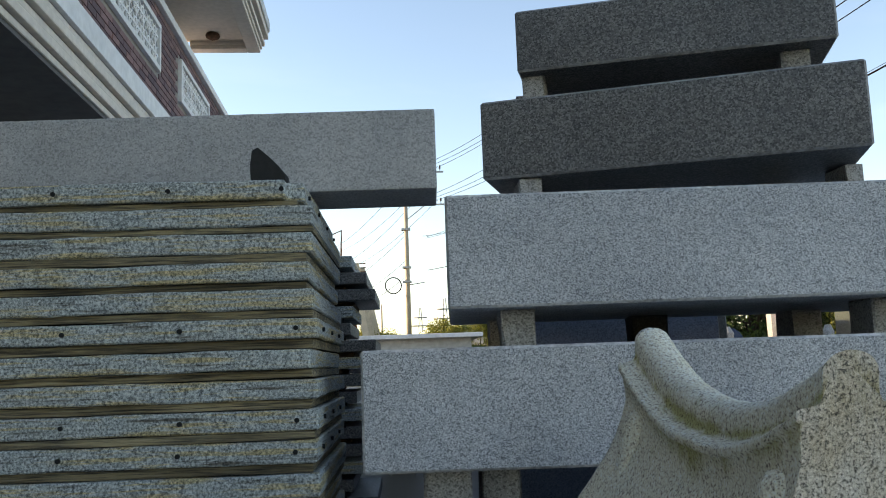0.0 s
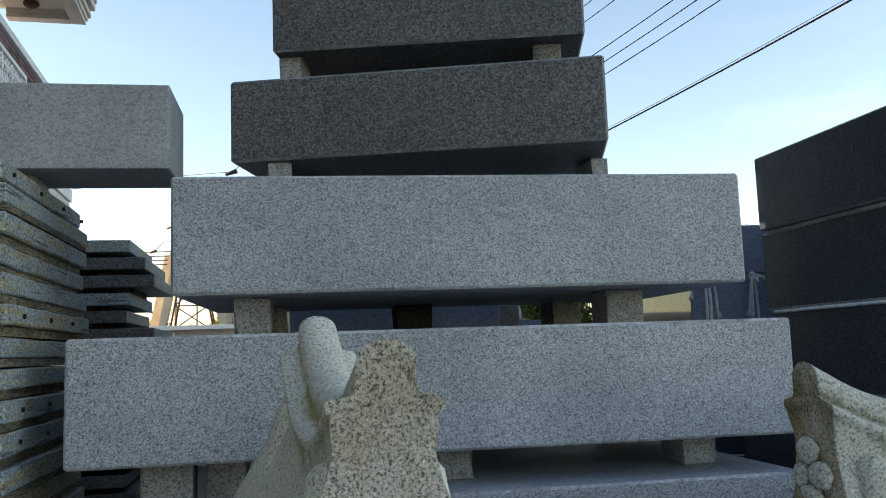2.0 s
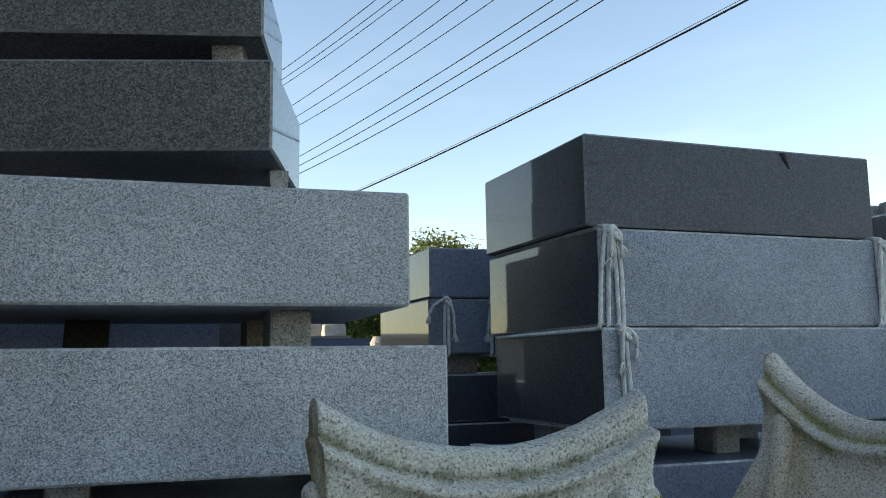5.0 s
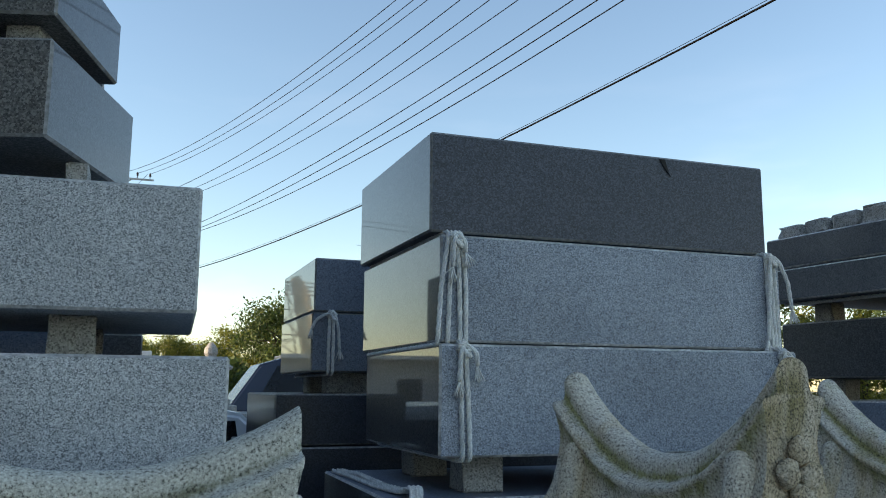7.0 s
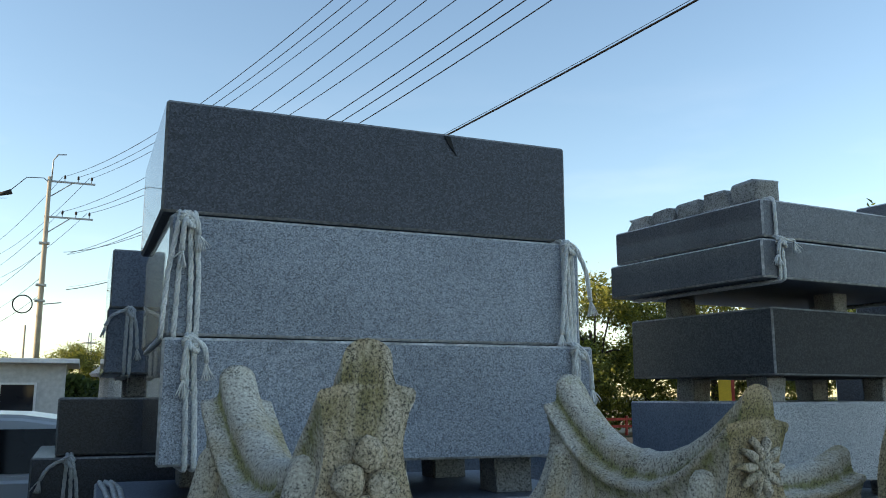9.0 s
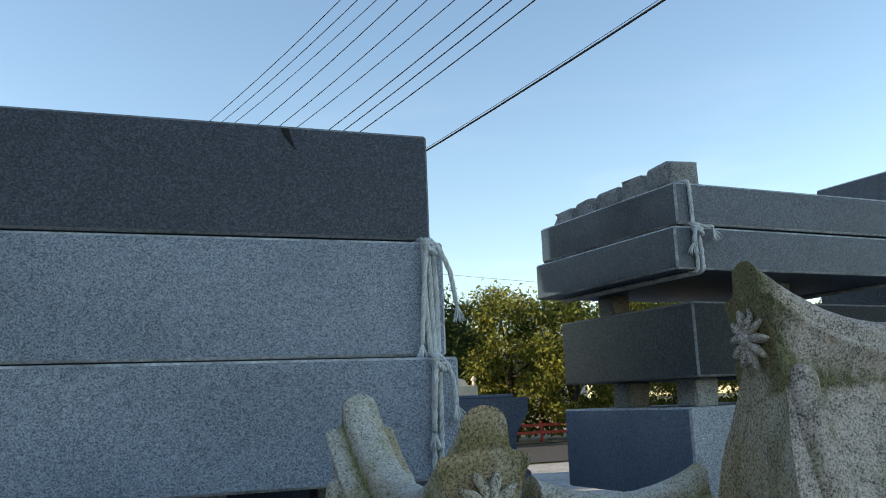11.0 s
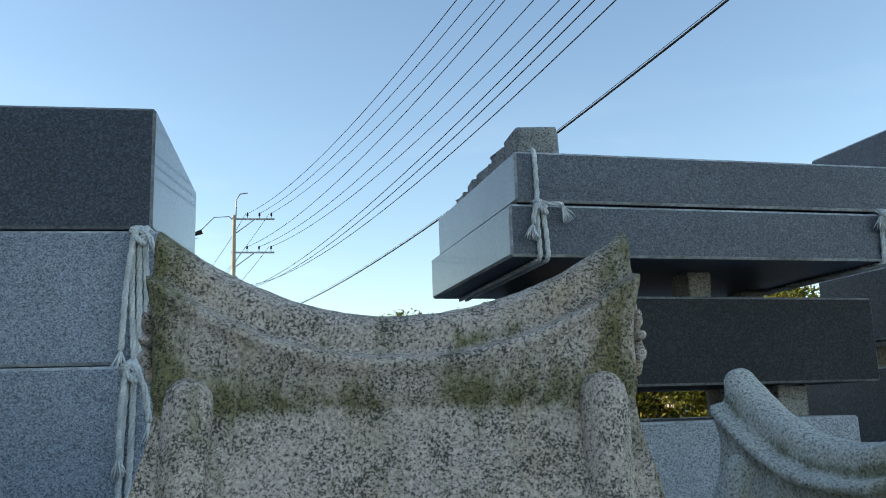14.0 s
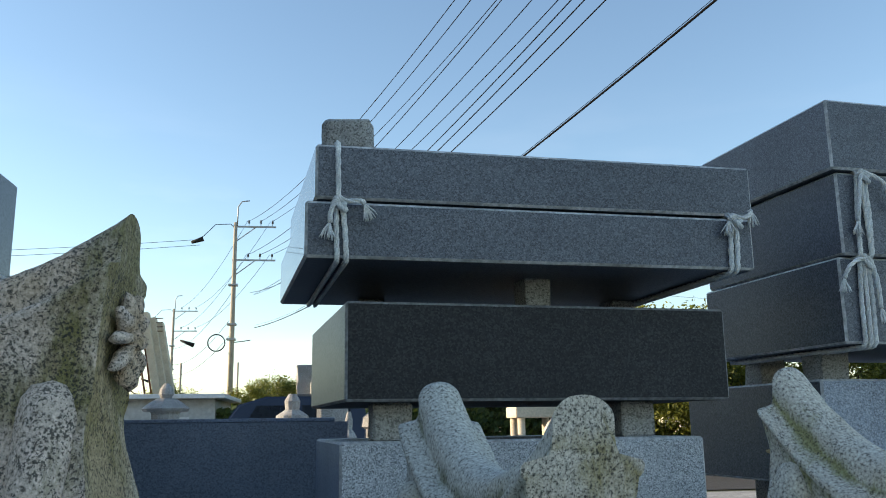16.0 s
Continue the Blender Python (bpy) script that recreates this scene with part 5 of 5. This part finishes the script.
def vehicle(name, m, colour, lower, cabin, half, windows, wheels, label, side_window_z):
    root = thing(name, label, "car", "", m)
    part("body", extrude_side(lower, lambda z: half), colour, root)
    part("cabin", extrude_side(cabin, lambda z: half * (0.985 - 0.14 * (z - 0.85) / 0.6)), colour, root)
    for s in (-1, 1):
        for x0, x1, x2, x3 in windows:
            z0, z1 = side_window_z
            y0, y1 = s * (half * (0.985 - 0.14 * (z0 - 0.85) / 0.6) + 0.007), s * (half * (0.985 - 0.14 * (z1 - 0.85) / 0.6) + 0.007)
            bm = bmesh.new()
            vs = [bm.verts.new(p) for p in ((x0, y0, z0), (x1, y0, z0), (x2, y1, z1), (x3, y1, z1))]
            f = bm.faces.new(vs)
            bmesh.ops.solidify(bm, geom=[f], thickness=0.008)
            part("side_window", bm, M_GLASSD, root, "dark tinted side window")
        for x in (windows[0][0] + 0.35, windows[-1][0] + 0.25):
            part("door_handle", box_bm(x, x + 0.2, s * half * 1.0 - 0.01, s * half + 0.018, side_window_z[0] - 0.12, side_window_z[0] - 0.09, 0.006), M_STEEL, root, "chrome door handle")
        part("door_seam", box_bm(windows[0][1], windows[0][1] + 0.006, s * half - 0.004, s * half + 0.002, 0.35, side_window_z[0] - 0.03), M_RUBBER, root)
        part("mirror", box_bm(windows[0][0] + 0.05, windows[0][0] + 0.2, s * (half + 0.02), s * (half + 0.16), 0.92, 1.04, 0.02), colour, root)
        for x in wheels:
            bm = bmesh.new()
            bmesh.ops.create_cone(bm, cap_ends=True, segments=24, radius1=0.31, radius2=0.31, depth=0.2, matrix=Matrix.Translation((x, s * (half - 0.09), 0.31)) @ Matrix.Rotation(math.pi / 2, 4, "X"))
            wh = part("wheel", bm, M_RUBBER, root)
            bm = bmesh.new()
            bmesh.ops.create_cone(bm, cap_ends=True, segments=20, radius1=0.2, radius2=0.17, depth=0.03, matrix=Matrix.Translation((x, s * (half + 0.015), 0.31)) @ Matrix.Rotation(math.pi / 2, 4, "X"))
            part("rim", bm, M_STEEL, wh)
    return root


# side outline of a hatchback, nose towards -x
LOWER = [(-1.95, 0.35), (-1.98, 0.66), (-1.85, 0.90), (-0.95, 1.07), (1.90, 1.07), (1.95, 0.66), (1.90, 0.32), (1.5, 0.25), (-1.6, 0.25)]
CABIN = [(-1.00, 1.03), (-0.95, 1.07), (-0.40, 1.33), (0.1, 1.41), (0.9, 1.43), (1.55, 1.41), (1.80, 1.375), (1.88, 1.30), (1.92, 1.07), (1.92, 1.03)]
vehicle("hatchback_car", pose(0.79, 5.95, -0.01), M_CARW, LOWER, CABIN, 0.82, ((-0.85, 0.28, 0.22, -0.22), (0.34, 1.80, 1.76, 0.30)), (-1.25, 1.25), "white hatchback car parked behind the stone stacks", (1.085, 1.33))
TRUCK_LOWER = [(-2.2, 0.4), (-2.2, 1.0), (-1.9, 1.15), (2.3, 1.15), (2.35, 0.6), (2.2, 0.4)]
TRUCK_CABIN = [(-1.9, 1.1), (-1.9, 1.15), (-1.35, 1.92), (-0.9, 2.05), (0.6, 2.05), (0.75, 1.95), (0.8, 1.15), (0.8, 1.1)]
vehicle("pickup_truck", pose(5.4, 15.5, 0), plain("dark_blue_paint", (0.012, 0.02, 0.05), 0.25, 0, 3, 0.05, 0), TRUCK_LOWER, TRUCK_CABIN, 0.85, ((-1.45, -0.4, -0.45, -1.05), (-0.3, 0.55, 0.5, -0.3)), (-1.4, 1.4), "dark blue pickup truck parked across the yard", (1.2, 1.9))


# ---- garden ornaments in the yard behind ----
def lantern(x, y, s, mat, label):
    root = thing("stone_lantern", label, "stone lantern", "stone lanterns", pose(x, y, 0) @ Matrix.Scale(s, 4))
    for name, z0, z1, w in (("foot", 0, 0.22, 0.42), ("slab", 0.95, 1.05, 0.62), ("step", 1.05, 1.16, 0.36), ("collar", 1.16, 1.24, 0.28)):
        part(name, box_bm(-w, w, -w, w, z0, z1, 0.015), mat, root)
    for a in (-1, 1):
        for b in (-1, 1):
            part("leg", box_bm(a * 0.42 - 0.09, a * 0.42 + 0.09, b * 0.42 - 0.09, b * 0.42 + 0.09, 0.22, 0.95, 0.01), mat, root)
    bm = bmesh.new()
    turned(bm, [(0.19, 1.24), (0.20, 1.3), (0.19, 1.62), (0.21, 1.66)], 16)
    part("fire_box", bm, mat, root)
    bm = bmesh.new()
    turned(bm, [(0.30, 1.66), (0.33, 1.70), (0.20, 1.80), (0.12, 1.84)], 8)
    part("cap", bm, mat, root)
    bm = bmesh.new()
    turned(bm, [(0.07, 1.84), (0.10, 1.90), (0.09, 1.97), (0.03, 2.05)], 12)
    part("finial", bm, mat, root)
    return root


lantern(3.1, 13.6, 1.08, M_ROUGH, "pale grey stone lantern on a stone table")


def dome_pavilion(x, y, h, label):
    root = thing("stone_pagoda", label, "stone pagoda", "", pose(x, y, 0))
    part("base", box_bm(-0.45, 0.45, -0.45, 0.45, 0, 0.5, 0.02), M_PALE, root)
    for a in (-1, 1):
        for b in (-1, 1):
            part("pillar", tube_bm([(a * 0.3, b * 0.3, 0.5), (a * 0.3, b * 0.3, h - 0.65)], 0.07, 10), M_PALE, root)
    part("roof_slab", box_bm(-0.42, 0.42, -0.42, 0.42, h - 0.65, h - 0.45, 0.03), M_PALE, root)
    bm = bmesh.new()
    turned(bm, [(0.36, h - 0.45), (0.30, h - 0.34), (0.17, h - 0.30), (0.13, h - 0.2), (0.10, h - 0.17), (0.13, h - 0.12), (0.10, h - 0.04), (0.02, h)], 16)
    part("dome", bm, M_PALE, root)
    for a in (-1, 1):
        bm = bmesh.new()
        turned(bm, [(0.05, h - 0.45), (0.03, h - 0.38), (0.06, h - 0.34), (0.01, h - 0.27)], 10, (a * 0.36, -0.36))
        part("corner_finial", bm, M_PALE, root)
    return root


dome_pavilion(9.25, 15.6, 2.3, "pale sunlit stone pagoda with a small dome")
root = thing("stone_pillar", "pale stone post with round finial", "stone post", "", pose(8.93, 13.2, -0.24))
part("post", box_bm(-0.11, 0.11, -0.11, 0.11, 0.24, 1.35, 0.02), M_PALE, root)
bm = bmesh.new()
turned(bm, [(0.2, 1.35), (0.22, 1.40), (0.10, 1.52), (0.10, 1.60), (0.13, 1.68), (0.06, 1.80), (0.01, 1.84)], 12)
part("finial", bm, M_PALE, root)


def animal_statue(x, y, base, s, turn, label):
    """A crouching beast of stone, one plain mesh on its plinth."""
    bm = bmesh.new()
    for c, r in (((0, 0, 0.42), (0.30, 0.15, 0.17)), ((0.28, 0, 0.60), (0.15, 0.13, 0.15)), ((0.42, 0, 0.56), (0.08, 0.08, 0.07)), ((-0.28, 0, 0.30), (0.15, 0.16, 0.18)),
                 ((0.24, 0.1, 0.2), (0.06, 0.06, 0.22)), ((0.24, -0.1, 0.2), (0.06, 0.06, 0.22)), ((-0.2, 0.13, 0.1), (0.16, 0.06, 0.08)), ((-0.2, -0.13, 0.1), (0.16, 0.06, 0.08)), ((-0.42, 0, 0.45), (0.05, 0.05, 0.16)),
                 ((0.30, 0.09, 0.75), (0.04, 0.03, 0.05)), ((0.30, -0.09, 0.75), (0.04, 0.03, 0.05)), ((0.15, 0, 0.58), (0.12, 0.16, 0.16))):
        res = bmesh.ops.create_icosphere(bm, subdivisions=2, radius=1)
        bmesh.ops.transform(bm, verts=res["verts"], matrix=Matrix.Translation(c) @ Matrix.Diagonal((*r, 1)))
    for v in bm.verts:
        v.co += 0.02 * Vector((noise.noise(v.co * 9), noise.noise(v.co * 9 + Vector((7, 0, 0))), noise.noise(v.co * 9 + Vector((0, 7, 0)))))
    add_box(bm, -0.50, 0.50, -0.24, 0.24, -base / s, 0.03, 0.02)
    solid("animal_statue", bm, M_PALE, label, "statue", "stone animal statues", pose(x, y, base, 0, 0, turn) @ Matrix.Scale(s, 4), smooth=True)


animal_statue(8.62, 12.1, 0.63, 0.70, 25, "pale stone lion statue standing on a plinth")
animal_statue(8.20, 11.9, 0.60, 0.76, 75, "pale stone lion statue standing on a plinth")
bm = bmesh.new()
loft(bm, [[(x * (0.21 + 0.015 * noise.noise(Vector((x, z, 3)))), y * 0.12, z) for x, y in ((-1, -0.7), (-0.7, -1), (0.7, -1), (1, -0.7), (1, 0.7), (0.7, 1), (-0.7, 1), (-1, 0.7))] for z in (0, 0.6, 1.2, 1.8, 2.3, 2.38)])
solid("stele", bm, M_ROUGH, "plain grey upright stone stele", "stele", "", pose(5.55, 11.8, 0))
for x, y, h, w in ((6.1, 11.6, 1.95, 0.1), (5.75, 11.2, 1.72, 0.06), (5.0, 12.6, 2.0, 0.14), (6.6, 9.2, 1.62, 0.14)):
    bm = bmesh.new()
    turned(bm, [(w * 1.3, 0), (w * 1.3, h - 0.45), (w * 1.8, h - 0.42), (w * 1.6, h - 0.3), (w * 0.7, h - 0.22), (w * 0.8, h - 0.1), (w * 0.4, h)], 12)
    solid("stone_post", bm, M_ROUGH, "small turned grey stone post", "stone post", "turned stone posts", pose(x, y, 0))
# rough blocks on a plinth beyond the pickup truck
solid("dark_plinth", box_bm(-0.5, 0.5, -0.4, 0.4, 0, 2.17, 0.012), M_NAVY, "dark granite plinth under rough stone blocks", "stone block", "", pose(5.28, 17.6, 0))
for bx, bw, bz, bh in ((5.18, 0.48, 2.169, 0.60), (5.45, 0.46, 2.169, 0.25)):
    bm = bmesh.new()
    add_box(bm, -bw / 2, bw / 2, -0.16, 0.16, 0, bh, 0.03)
    bmesh.ops.subdivide_edges(bm, edges=[e for e in bm.edges if e.calc_length() > 0.15], cuts=3, use_grid_fill=True)
    for v in bm.verts:
        v.co += 0.035 * Vector((noise.noise(v.co * 7 + Vector((bx, 0, 0))), noise.noise(v.co * 6), 0.4 * noise.noise(v.co * 6) * (v.co.z > 0.05)))
    solid("rough_block", bm, M_ROUGH, "rough-split grey stone block on a dark plinth", "stone block", "rough blocks on a plinth", pose(bx, 17.75 - 0.35 * (bh < 0.3), bz))
sign = thing("yellow_sign", "bright yellow board on a steel post", "sign", "", pose(27.1, 28.3, 0, 0, 0, -40))
part("post", tube_bm([(0, 0.03, 0), (0, 0.03, 2.2)], 0.04, 8), M_STEEL, sign)
part("board", box_bm(-0.3, 0.2, -0.03, 0.0, 1.0, 2.4, 0.01), M_YELLOW, sign)
part("edge", box_bm(0.201, 0.33, -0.03, 0.0, 1.02, 2.38, 0.004), M_RED, sign)
bm = bmesh.new()
turned(bm, [(0.10, 0), (0.12, 1.3), (0.15, 1.5), (0.13, 1.72), (0.02, 1.78)], 14)
solid("white_urn", bm, M_PALE, "white rounded stone post", "stone post", "turned stone posts", pose(11.1, 10.4, 0))

# red guard fence at the edge of the sandy lot
fence = thing("guard_fence", "low red guard fence along the sandy lot", "fence", "", pose(8, 28.6, 0))
for k in range(22):
    part("post", box_bm(1.2 * k - 0.04, 1.2 * k + 0.04, -0.04, 0.04, 0, 0.75, 0.005), M_RED, fence)
for z in (0.35, 0.62):
    part("rail", box_bm(0, 25.3, -0.03, 0.03, z - 0.05, z + 0.05, 0.005), M_RED, fence)


# ---- bricks of the house wall ----
def in_screen(y, z):
    return any(a - 0.12 < y < b + 0.12 for a, b in SCREENS) and 4.36 < z < 4.93


BL, BH = 0.20, 0.063
bm = bmesh.new()
add_box(bm, -0.05, 0.0, -0.095, 0.095, -0.0265, 0.0265, 0.004)
brick_mesh = mesh_of("brick", bm, M_BRICK)
brick_vs = [v.co.copy() for v in brick_mesh.vertices]
brick_fs = [tuple(p.vertices) for p in brick_mesh.polygons]
near, rest_v, rest_f = 0, [], []
places = [((k + 0.5 * (row % 2)) * BL - 3.9, 4.075 + row * BH) for row in range(16) for k in range(98)]
places = [(y, z) for y, z in places if y < 13.1 and z < 5.03 and not in_screen(y, z)]
near_set = set(sorted(places, key=lambda p: abs(p[0] - 8.5))[:300])
for y, z in places:
    jitter = 0.003 * noise.noise(Vector((y * 7, z * 9, 0)))
    if (y, z) in near_set:
        ob = new("brick", brick_mesh)
        ob.parent = upper
        ob.location = (jitter, y, z)
    else:
        i = len(rest_v)
        rest_v += [(v.x + jitter, v.y + y, v.z + z) for v in brick_vs]
        rest_f += [tuple(i + q for q in f) for f in brick_fs]
me = bpy.data.meshes.new("bricks")
me.from_pydata(rest_v, [], rest_f)
me.materials.append(M_BRICK)
ob = new("bricks", me)
ob.parent = upper
tagged(ob, kind="stuff")
